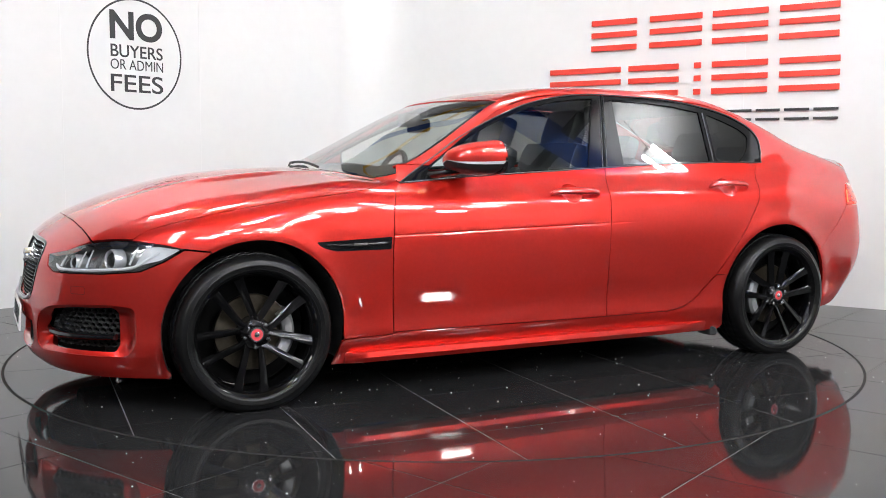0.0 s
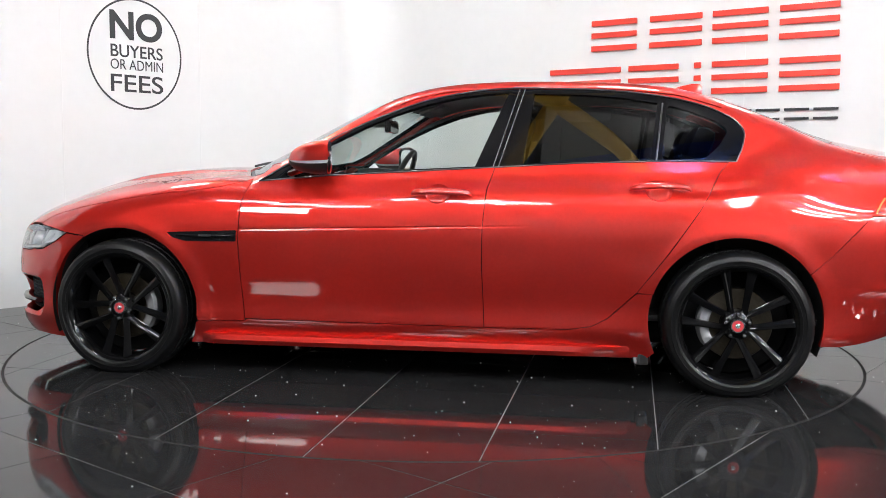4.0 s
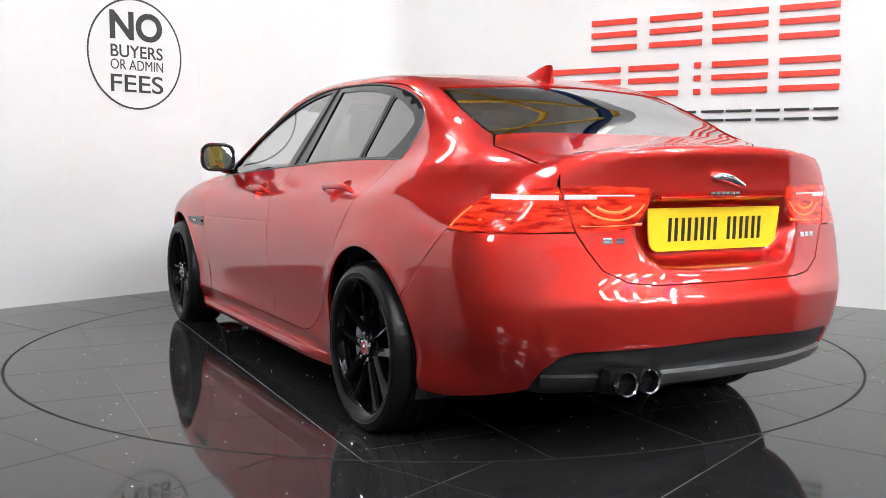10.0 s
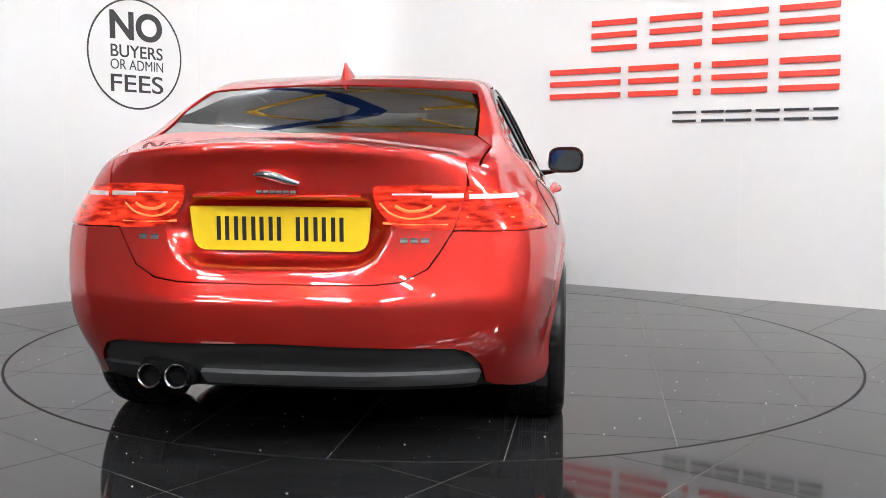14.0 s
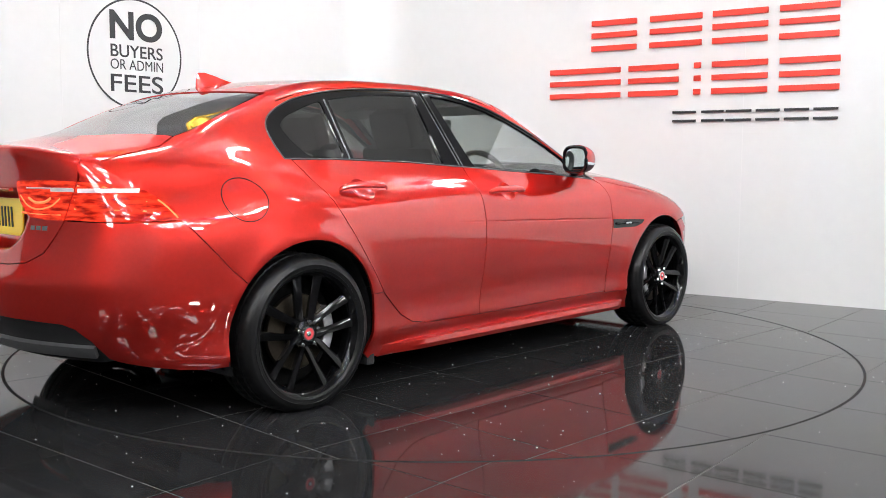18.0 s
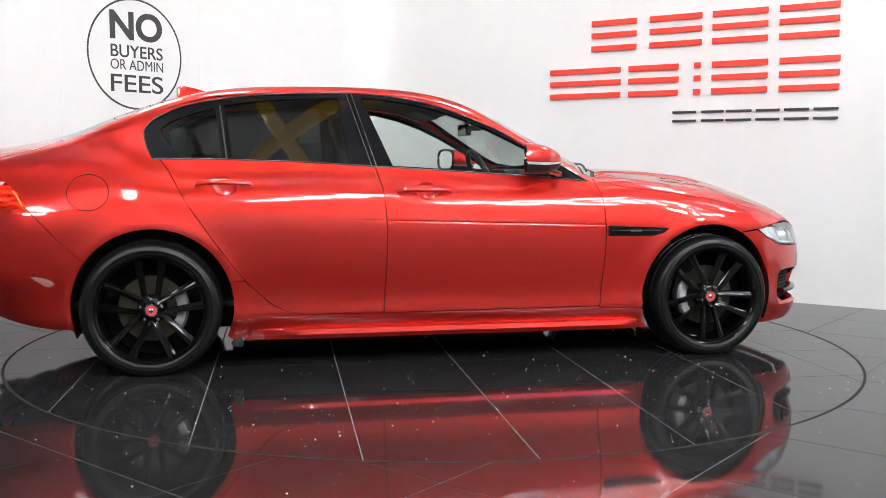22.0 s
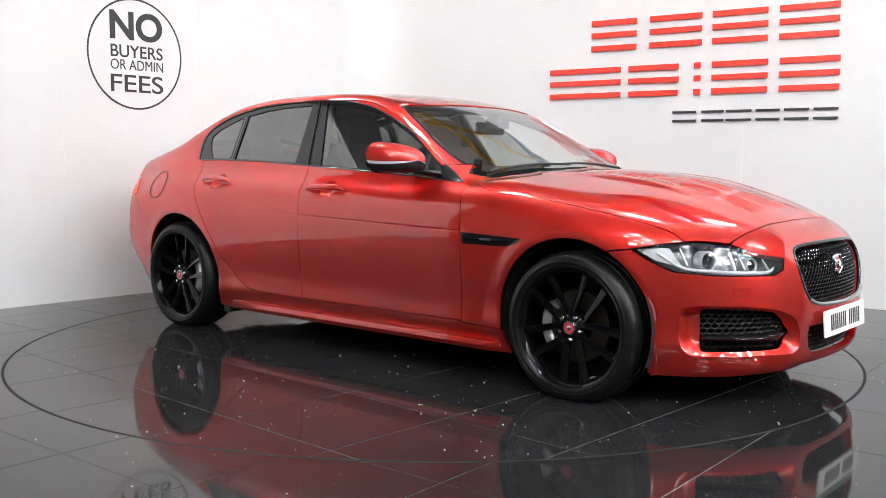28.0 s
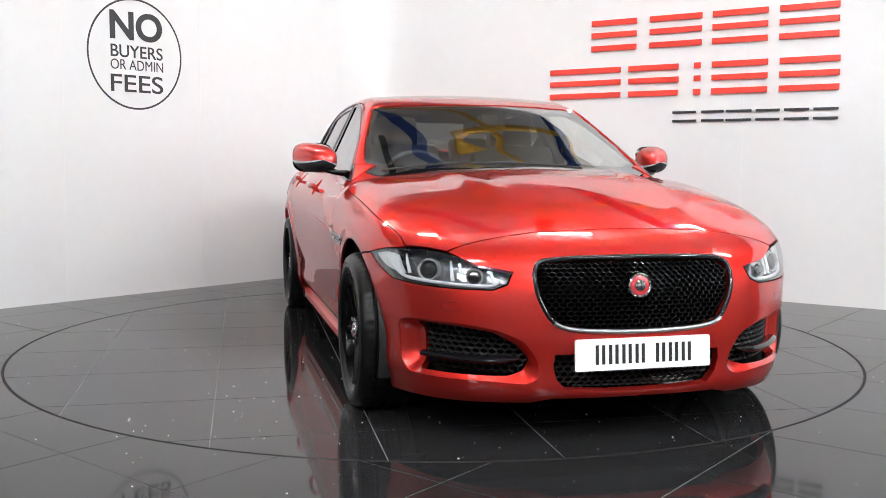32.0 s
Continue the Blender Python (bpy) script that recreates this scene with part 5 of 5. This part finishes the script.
def raw_bm(verts, faces):
    bm = bmesh.new()
    vs = [bm.verts.new(v) for v in verts]
    for f in faces:
        bm.faces.new([vs[i] for i in f])
    return bm


plate("front_plate", 0.520, 0.112, M_PLATE_W, (2.272, 0.0, 0.342), radians(90), radians(-4), "white front number plate with dark bars")
plate("rear_plate", 0.600, 0.142, M_PLATE_Y, (-2.303, 0.0, 0.794), radians(-90), radians(2), "yellow rear number plate with dark bars", [0.045, 0.045, 0.006, 0.006], 1.14)

# tail lamps
T_OUT = np.array([(1.024, 0.796), (0.976, 0.851), (0.886, 0.902), (0.778, 0.922), (0.652, 0.934), (0.602, 0.795), (0.81, 0.791)])
T_IN = round_poly([(0.644, 0.934), (0.512, 0.938), (0.339, 0.933), (0.338, 0.905), (0.352, 0.860), (0.410, 0.803), (0.452, 0.796), (0.52, 0.793), (0.592, 0.792)], [0, 0.0, 0.012, 0.01, 0.02, 0.02, 0.02, 0.02, 0.0])
M_TAILCLEAR = mat("smoky_clear_lens", (0.80, 0.62, 0.58), rough=0.15, coat=1.0)
for s in (1, -1):
    k = np.array((1, s, 1))
    lamp = new("tail_lamp")
    lamp.parent = car
    lamp["label"] = "lit red tail lamp with a pale band and orange glow"
    for nm, loop in (("outer_lens", T_OUT), ("inner_lens", T_IN)):
        V, F, N = stack([(loop, on_rear, ())], 0.02, sink=-0.004, flange=0.02)
        link(nm, raw(nm, V * k, F if s == 1 else F[:, ::-1], normals=N * k), M_TAIL, lamp, "glossy red lens")
    for a0, a1, z0, z1 in ((0.652, 0.87, 0.893, 0.909), (0.53, 0.634, 0.896, 0.911), (0.40, 0.53, 0.905, 0.911)):
        me = strip_on(on_rear, a0, a1, z0, z1, 0.0062, 12)
        me.transform(Matrix.Diagonal((1, s, 1, 1)))
        if s == -1:
            me.flip_normals()
        link("pale_band", me, M_TAILCLEAR, lamp, "pale clear band")
    for nm, uv, r in (("light_bow", smooth_loop([(0.36, 0.880), (0.40, 0.845), (0.46, 0.830), (0.53, 0.842), (0.575, 0.872)], 5, False), 0.0045),
                      ("light_bow", smooth_loop([(0.41, 0.872), (0.45, 0.855), (0.50, 0.858), (0.53, 0.872)], 5, False), 0.006),
                      ("light_line", np.array([(0.37, 0.817), (0.47, 0.812), (0.58, 0.812)]), 0.004),
                      ("light_line", np.array([(0.64, 0.868), (0.80, 0.866), (0.90, 0.862)]), 0.0035),
                      ("light_line", np.array([(0.64, 0.835), (0.80, 0.832), (0.90, 0.828)]), 0.0045),
                      ("light_line", np.array([(0.65, 0.918), (0.75, 0.914), (0.82, 0.905)]), 0.0040),
                      ("side_glow", np.array([(0.935, 0.868), (0.965, 0.845), (0.995, 0.815), (1.005, 0.803)]), 0.005)):
        q = lifted(on_rear, uv, 0.0015) * k
        part(nm, tube([tuple(v) for v in q], r, 6), M_AMBER, lamp, "glowing orange light element", smooth=60)
# badges on the boot, as plain chrome shapes
bars = [("word_bar", a, 0.912, 0.018, 0.013) for a in np.linspace(-0.062, 0.062, 6)]
bars += [("model_bar", a, 0.764, w, 0.018) for a, w in ((0.492, 0.028), (0.448, 0.028))]
bars += [("model_bar", a, 0.762, w, 0.016) for a, w in ((-0.438, 0.022), (-0.470, 0.022), (-0.504, 0.024))]
for nm, a, z, w, h in bars:
    me = strip_on(on_rear, a - w / 1.8, a + w / 1.8, z - h / 2, z + h / 2, 0.004, 4)
    link(nm, me, M_CHROME, lid, "plain chrome badge bar")
q = lifted(on_rear, smooth_loop([(-0.085, 0.940), (-0.045, 0.950), (0.0, 0.964), (0.045, 0.970), (0.075, 0.966)], 4, False) * (1, 1), 0.006)
part("boot_emblem", tube([tuple(v) for v in q], [0.006 + 0.017 * math.sin(math.pi * min(1, i / (len(q) - 1) * 0.9 + 0.08)) for i in range(len(q))], 8, flat=0.8), M_CHROME, lid, "plain slanting chrome emblem", smooth=60)
part("boot_shadow_gap", tube([tuple(v) for v in lifted(on_rear, [(a, 0.900) for a in np.linspace(-0.30, 0.30, 16)], 0.006)], 0.011, 6, flat=0.5), M_PAINT, lid, "red overhanging handle edge", smooth=60)

# exhaust tips
for y in (0.420, 0.329):
    ob = part("exhaust_tip", lathe([(0.036, -0.10), (0.039, -0.02), (0.041, 0.0), (0.040, 0.005), (0.0355, 0.001), (0.033, -0.03), (0.032, -0.10)], 40), M_EXH, car, "chrome exhaust tip", smooth=40)
    ob.matrix_basis = Matrix.Translation((-2.372, y, 0.316)) @ Matrix.Rotation(radians(90), 4, "Z") @ Matrix.Rotation(radians(4), 4, "X")
    ob = part("exhaust_bore", lathe([(0.0, -0.06), (0.036, -0.06)], 32), M_DARK, car)
    ob.matrix_basis = Matrix.Translation((-2.372, y, 0.316)) @ Matrix.Rotation(radians(90), 4, "Z")
for y in (0.386,):
    part("exhaust_surround", box(0.12, 0.205, 0.10, (-2.292, y - 0.012, 0.318), 0.045), M_DARK, car)

# number plate lamp handle, tow hooks and mud flaps under the sills
for s in (1, -1):
    part("mud_flap", box(0.05, 0.10, 0.06, (-1.03, s * 0.80, 0.145), 0.012), M_TRIM, car)
    part("air_deflector", box(0.02, 0.10, 0.035, (1.75, s * 0.72, 0.150), 0.005), M_TRIM, car)

# ---- cabin ----
panel("headliner", [(roof_loop * (0.97, 0.97), on_top, ())], M_HEADLINER, car, "grey headliner", sink=0.035, flange=0, step=0.1)
part("cabin_floor", box(2.9, 1.44, 0.03, (-0.35, 0, 0.31), 0.01), M_CABIN, car)
part("parcel_shelf", box(0.58, 1.22, 0.03, (-1.62, 0, 1.005), 0.012), M_CABIN, car, "charcoal parcel shelf")
part("rear_bulkhead", box(0.03, 1.34, 0.66, (-1.36, 0, 0.66), 0.01), M_CABIN, car)
dash = bmesh.new()
rows = []
for y in np.linspace(-0.72, 0.72, 13):
    o = 0.05 * (1 - (y / 0.75) ** 2)
    rows.append([dash.verts.new(q) for q in ((0.84 + o, y, 0.90), (0.74 + o, y, 0.935), (0.60, y, 0.945), (0.47, y, 0.925), (0.42, y, 0.87), (0.44, y, 0.70), (0.50, y, 0.50))])
for a, b in zip(rows, rows[1:]):
    for k in range(6):
        dash.faces.new((a[k], a[k + 1], b[k + 1], b[k]))
part("dashboard", dash, M_CABIN, car, "charcoal dashboard", smooth=40)
part("instrument_hood", box(0.16, 0.34, 0.07, (0.46, -0.37, 0.945), 0.03), M_CABIN, car)
part("centre_tunnel", box(1.5, 0.24, 0.30, (-0.15, 0, 0.46), 0.05), M_CABIN, car)
wheel_m = Matrix.Translation((0.31, -0.37, 0.905)) @ Matrix.Rotation(radians(-24), 4, "Y") @ Matrix.Rotation(radians(90), 4, "Y")
sw = new("steering_wheel")
sw.parent = car
sw.matrix_basis = wheel_m
sw["label"] = "black leather steering wheel"
part("wheel_ring", tube([(0.182 * math.cos(a), 0.182 * math.sin(a), 0) for a in np.linspace(0, 2 * math.pi, 40, endpoint=False)], 0.016, 8, True), M_SEAT, sw, smooth=60)
part("wheel_boss", box(0.13, 0.15, 0.05, (0, 0, 0.0), 0.03), M_SEAT, sw)
for a in (90, 270, 0):
    part("wheel_spoke", box(0.13, 0.035, 0.015, (0.11 * math.cos(radians(a)), 0.11 * math.sin(radians(a)), 0), 0.005, Matrix.Rotation(radians(a), 3, "Z")), M_SILVER, sw)


def seat(x, y, rear=False):
    st = new("rear_seat" if rear else "front_seat")
    st.parent = car
    st.matrix_basis = pose(x, y, 0)
    st["label"] = "black leather seat with headrest"
    w = 0.60 if rear else 0.53
    part("cushion", box(0.50, w, 0.16, (0.10, 0, 0.50), 0.06), M_SEAT, st, smooth=50)
    lean = Matrix.Rotation(radians(-20), 3, "Y")
    part("backrest", box(0.13, w, 0.64 if not rear else 0.50, (-0.23, 0, 0.81), 0.055, lean), M_SEAT, st, smooth=50)
    for s in (-1, 1):
        if not rear:
            part("bolster", box(0.15, 0.09, 0.42, (-0.19, s * 0.225, 0.78), 0.04, lean), M_SEAT, st, smooth=50)
    part("headrest", box(0.11, 0.29, 0.21 if not rear else 0.18, (-0.375, 0, 1.185 if not rear else 1.10), 0.05, lean), M_SEAT, st, smooth=50)
    for s in (-1, 1):
        part("post", tube([(-0.335, s * 0.06, 1.02), (-0.365, s * 0.06, 1.12)], 0.006, 6), M_CHROME, st)


for x, y, r in ((-0.02, 0.365, False), (-0.02, -0.365, False), (-0.92, 0.36, True), (-0.92, -0.36, True)):
    seat(x, y, r)
part("rear_view_mirror", box(0.035, 0.235, 0.07, (0.29, 0.0, 1.205), 0.014), M_GLOSS, car, "black rear-view mirror")
part("mirror_stalk", box(0.10, 0.10, 0.07, (0.345, 0, 1.236), 0.02), M_TRIM, car, "black sensor housing")
for s in (1, -1):
    part("sun_visor", box(0.14, 0.36, 0.02, (0.10, s * 0.34, 1.305), 0.008, Matrix.Rotation(radians(18), 3, "Y")), M_HEADLINER, car, "grey sun visor")
    part("pillar_trim", tube([(-0.43, s * 0.555, 1.32), (-0.36, s * 0.70, 1.0), (-0.34, s * 0.74, 0.6)], 0.04, 8), M_CABIN, car)
panel("door_card", [(np.array([(-1.0, 0.45), (-1.25, 0.80), (-1.32, 0.985), (-0.4, 0.96), (0.70, 0.905), (0.78, 0.40), (-0.9, 0.36)]), on_side, ())], M_CABIN, car, "charcoal door lining", sink=0.075, flange=0, step=0.1, both=True)


# ---- ceiling, the rest of the hall and its lamps ----
def lamp_batten(x, y, z, turn, length=0.8):
    th = tagged(new("ceiling_light"), "twin-tube white ceiling light", "ceiling light", group="ceiling lights")
    th.matrix_basis = pose(x, y, z, 0, 0, turn)
    part("housing", box(length + 0.04, 0.07, 0.05, (0, 0, 0.055), 0.008), M_WALL, th)
    for s in (-1, 1):
        part("tube", tube([(-length / 2, s * 0.085, 0.02), (length / 2, s * 0.085, 0.02)], 0.028, 10), M_LAMP, th, "glowing white tube", smooth=50)
    return th


M_LAMP = mat("lamp_glow", (0.9, 0.9, 0.9), rough=0.4, emit=(0.965, 0.985, 1.0), emit_strength=100.0)
# unseen ceiling, split pale and dark to shape the reflections in the glass
tagged(slab("ceiling", np.array([(-9, -2.4), (9, -2.4), (9, 9.5), (-9, 9.5)]), 6.0, 6.15, M_CEIL), "pale grey ceiling over the turntable", "ceiling", kind="structure")
tagged(slab("ceiling_dark", np.array([(-9, -12), (9, -12), (9, -2.4), (-9, -2.4)]), 6.0, 6.15, M_ROOF), "unseen dark grey front half of the ceiling, added to darken the window reflections", "ceiling", kind="structure")
tagged(slab("wall_back", np.array([(-9, -12.15), (9, -12.15), (9, -12), (-9, -12)]), -0.006, 6.0, M_BACK2), "grey far wall of the hall", "wall", kind="structure")
tagged(slab("wall_side_west", np.array([(-9.15, -12), (-9, -12), (-9, 9.5), (-9.15, 9.5)]), -0.006, 6.0, M_BACK2), "grey side wall of the hall", "wall", kind="structure")
tagged(slab("wall_side_east", np.array([(9, -12), (9.15, -12), (9.15, 9.5), (9, 9.5)]), -0.006, 6.0, M_BACK2), "grey side wall of the hall", "wall", kind="structure")
tagged(slab("wall_north", np.array([(-9, 9.5), (9, 9.5), (9, 9.65), (-9, 9.65)]), -0.006, 6.0, M_BACK2), "grey far wall of the hall", "wall", kind="structure")
# the pair at y 2.6 and 2.4 is added to brighten the pale ceiling
for x, y in [(x, y) for y in (-9.6, -8.0, -6.4, -4.8, 0.3) for x in (-4.5, -1.7, 1.5, 4.4) if (y < 0 or abs(x) < 3) and not (x < -4 and y > -6)] + [(x, y) for y in (-10.4, -8.8, -7.2, -5.6, -4.0) for x in (6.0, 7.6)] + [(6.4, -1.25), (-3.4, 7.6), (2.9, 7.8), (-3.6, 2.6), (3.9, 2.4)]:
    lamp = lamp_batten(x, y, 5.25, 0)
    for s in (-1, 1):
        part("hanger", tube([(s * 0.2, 0, 0.07), (s * 0.3, 0, 0.76)], 0.006, 6), M_SILVER, lamp)

# painted roof steel under the ceiling
M_BLUE = mat("blue_steel_paint", (0.012, 0.075, 0.38), rough=0.45, grain=0.15, grain_scale=20)
M_YELLOW = mat("yellow_steel_paint", (0.80, 0.47, 0.05), rough=0.5, grain=0.15, grain_scale=20)
M_TRUSS = mat("dark_truss_steel", (0.05, 0.05, 0.055), rough=0.5, metal=0.4, grain=0.2, grain_scale=20)


def beam(name, a, b, w, h, material, label):
    a, b = Vector(a), Vector(b)
    d = b - a
    bm = bmesh.new()
    rot = d.to_track_quat("X", "Z").to_matrix()
    for dz, ww, hh in ((h / 2 - 0.008, w, 0.016), (-h / 2 + 0.008, w, 0.016), (0, 0.014, h - 0.034)):
        box(d.length, ww, hh, tuple((a + b) / 2 + rot @ Vector((0, 0, dz))), 0.0, rot, bm)
    return tagged(part(name, bm, material, None), label, "beam")


for k, y in enumerate((-1.9, -4.6, -7.6)):
    beam("roof_beam", (-8.9, y, 5.86), (8.9, y, 5.86), 0.26, 0.30, M_BLUE, "blue painted steel roof beam under the ceiling")
for x0, y0, x1, y1 in ((-3.4, -7.4, 1.2, -2.1), (3.6, -7.2, -1.4, -2.0), (-1.0, -1.7, -3.2, 3.0), (1.6, -1.7, 3.8, 1.4), (-4.2, 2.6, 0.6, 5.4), (0.2, 2.6, 4.6, 6.0), (-1.6, 5.8, 2.0, 2.2)):
    tagged(part("roof_brace", tube([(x0, y0, 5.56), ((x0 + x1) / 2, (y0 + y1) / 2, 5.52), (x1, y1, 5.56)], 0.09, 10), M_YELLOW, None, smooth=60), "yellow painted diagonal steel brace under the roof beams", "brace")
for a, b in (((-3.0, 7.5), (0.3, 0.6)), ((1.5, 8.0), (3.4, 2.0))):
    beam("roof_beam", (*a, 5.45), (*b, 5.45), 0.24, 0.26, M_BLUE, "blue painted steel roof beam under the ceiling")
for x in (-5.4, -1.3, 1.4, 5.4):
    beam("roof_truss", (x, -11.9, 5.90), (x, 2.6 if abs(x) < 3 else -0.6, 5.90), 0.12, 0.15, M_TRUSS, "dark steel roof truss under the ceiling")


# dark cladding on the upper half of the hall walls
for nm, loop in (("cladding_back", [(-9, -12), (9, -12), (9, -11.94), (-9, -11.94)]), ("cladding_west", [(-9, -11.94), (-8.94, -11.94), (-8.94, 9.4), (-9, 9.4)]), ("cladding_east", [(8.94, -11.94), (9, -11.94), (9, 9.4), (8.94, 9.4)])):
    tagged(slab(nm, np.array(loop), 3.3, 5.99, M_BACK), "dark steel cladding on the upper hall wall", "wall", kind="structure")

# two unseen side lights, placed to suit the wall shadows; square heads and stands made up
M_PANEL = mat("lamp_panel_glow", (0.9, 0.9, 0.9), rough=0.4, emit=(1.0, 0.99, 0.97), emit_strength=170.0)
M_PANEL_SOFT = mat("dim_lamp_panel_glow", (0.9, 0.9, 0.9), rough=0.4, emit=(1.0, 0.99, 0.97), emit_strength=12.6)

for x, y, wide, panel_glow in ((5.6, -5.2, 0.34, M_PANEL), (-3.9, -6.8, 0.80, M_PANEL_SOFT)):
    th = tagged(new("unseen_side_lamp"), "unseen side light, added as a square white lamp on a black stand", "lamp", group="studio lamps")
    th.matrix_basis = pose(x, y, 0, 0, 0, math.degrees(math.atan2(-y, -x)))
    part("lamp_head", box(0.10, wide + 0.06, wide + 0.06, (-0.055, 0, 2.75), 0.02), M_TRIM, th)
    part("lamp_panel", box(0.02, wide, wide, (0.005, 0, 2.75), 0.004), panel_glow, th, "glowing white panel")
    part("pole", tube([(-0.09, 0, 0.04), (-0.09, 0, 2.72)], 0.018, 10), M_TRIM, th)
    for a in (0, 120, 240):
        part("leg", tube([(-0.09, 0, 0.45), (-0.09 + 0.5 * math.cos(radians(a)), 0.5 * math.sin(radians(a)), 0.012)], 0.012, 8), M_TRIM, th)


# ---- signs and wall trim ----
def wall_frame(origin_dir, right, normal):
    m = Matrix.Identity(4)
    m.col[0] = (right[0], right[1], 0, 0)
    m.col[1] = (0, 0, 1, 0)
    m.col[2] = (normal[0], normal[1], 0, 0)
    m.col[3] = (CORNER[0], CORNER[1], 0, 1)
    return m


ON_LEFT = wall_frame(DIR_L, -DIR_L, NL)
ON_RIGHT = wall_frame(DIR_R, DIR_R, NR)


def word(text, x0, x1, z0, z1, depth, bold=0.0):
    """Letters fitted into a box on the wall."""
    cu = bpy.data.curves.new("word", "FONT")
    cu.body, cu.extrude, cu.offset = text, 0.1, bold
    tmp = bpy.data.objects.new("word", cu)
    me = bpy.data.meshes.new_from_object(tmp)
    bpy.data.objects.remove(tmp)
    bpy.data.curves.remove(cu)
    v = np.array([tuple(p.co) for p in me.vertices])
    lo, hi = v.min(0), v.max(0)
    v = (v - lo) / (hi - lo)
    for p, q in zip(me.vertices, v):
        p.co = (x0 + q[0] * (x1 - x0), z0 + q[1] * (z1 - z0), 0.0005 + q[2] * depth)
    return me


fees = tagged(new("wall_sign"), "round charcoal vinyl sign lettered about fees on the white wall", "sign")
fees.matrix_basis = ON_LEFT
for text, u0, u1, z0, z1, bold in (("NO", 2.727, 2.291, 1.912, 2.125, 0.03), ("BUYERS", 2.724, 2.291, 1.784, 1.876, 0.008), ("OR ADMIN", 2.726, 2.289, 1.693, 1.768, -0.004), ("FEES", 2.728, 2.292, 1.528, 1.658, 0.006)):
    link("lettering", word(text, -u0, -u1, z0, z1, 0.003, bold), M_SIGN_DARK, fees)
rc = bmesh.new()
n = 96
inn = [rc.verts.new((-2.518 + 0.380 * math.cos(a), 1.812 + 0.398 * math.sin(a), 0.003)) for a in np.linspace(0, 2 * math.pi, n, endpoint=False)]
outv = [rc.verts.new((-2.518 + 0.394 * math.cos(a), 1.812 + 0.412 * math.sin(a), 0.003)) for a in np.linspace(0, 2 * math.pi, n, endpoint=False)]
for i in range(n):
    j = (i + 1) % n
    rc.faces.new((inn[i], outv[i], outv[j], inn[j]))
part("circle", rc, M_SIGN_DARK, fees, "thin charcoal circle")

# the firm's sign, drawn as plain bars in its colours
firm = tagged(new("wall_sign"), "raised red and charcoal bars mounted on the white wall", "sign")
firm.matrix_basis = ON_RIGHT
bars = []
for u0, u1 in ((2.243, 2.630), (2.741, 3.158), (3.241, 3.653), (3.737, 4.150)):
    bars += [(u0, u1, 2.170, 2.127), (u0, u1, 2.072, 2.030), (u0, u1, 1.968, 1.925)]
for u0, u1 in ((1.87, 2.50), (2.570, 2.982), (3.106, 3.158), (3.245, 3.662), (3.747, 4.165)):
    bars += [(u0, u1, 1.793, 1.750), (u0, u1, 1.694, 1.652), (u0, u1, 1.592, 1.549)]
for u0, u1, z1, z0 in bars:
    part("red_bar", box(u1 - u0, z1 - z0, 0.018, ((u0 + u1) / 2, (z0 + z1) / 2, 0.0095)), M_SIGN_RED, firm)
for u0, u1 in ((2.943, 3.129), (3.173, 3.344), (3.361, 3.552), (3.585, 3.758), (3.790, 3.965), (3.996, 4.165)):
    for z in (1.417, 1.350):
        part("dark_bar", box(u1 - u0, 0.018, 0.014, ((u0 + u1) / 2, z, 0.0075)), M_SIGN_DARK, firm)

M_SEAM = mat("seam_grey", (0.74, 0.74, 0.735), rough=0.6)
for m, x in ((ON_LEFT, -3.105), (ON_LEFT, -1.955), (ON_RIGHT, 3.49)):
    ob = part("wall_seam", box(0.007, 4.1, 0.003, (x, 2.08, 0.0)), M_SEAM, None)
    ob.matrix_basis = m
    tagged(ob, "faint upright joint between white wall panels", "trim", kind="structure")

# dust flecks on the floor and on the disc
M_FLECK = mat("white_fleck", (0.75, 0.75, 0.73), rough=0.7)


def flecks(name, count, spread, keep, seed):
    rng = random.Random(seed)
    V, F = [], []
    while count:
        x, y = rng.uniform(-spread, spread), rng.uniform(-spread, spread)
        if not keep(x, y):
            continue
        count -= 1
        r = rng.choice((0.001, 0.0013, 0.0016, 0.002, 0.0025, 0.0038))
        k, m = len(V), rng.choice((4, 5, 6))
        tw = rng.uniform(0, 6)
        V += [(x + r * rng.uniform(0.6, 1.3) * math.cos(tw + 2 * math.pi * i / m), y + r * rng.uniform(0.6, 1.3) * math.sin(tw + 2 * math.pi * i / m), 0.0012) for i in range(m)]
        V.append((x, y, 0.0012 + r * 0.8))
        F += [(k + i, k + (i + 1) % m, k + m) for i in range(m)]
    return raw(name, V, F)


tagged(link("dust", flecks("dust", 420, 3.6, lambda x, y: math.hypot(x, y) > DISC_R + 0.02 and y < 2.2 - abs(x) * 0.6, 3), M_FLECK), "scattered white dust flecks on the tiles", "dust", kind="stuff")
tagged(link("dust", flecks("dust", 640, DISC_R, lambda x, y: math.hypot(x, y) < DISC_R - 0.03, 5), M_FLECK, turntable), "", "", kind="stuff")


# ---- what turns ----
def motions():
    disc_rows, car_rows = [], []
    for t, deg in HEADING:
        turn = pose(0, 0, 0, 0, 0, deg)
        disc_rows.append((t, turn))
        car_rows.append((t, turn @ pose(CAR_OFF[0], CAR_OFF[1], 0)))
    walk(turntable, disc_rows)
    walk(car, car_rows)


motions()
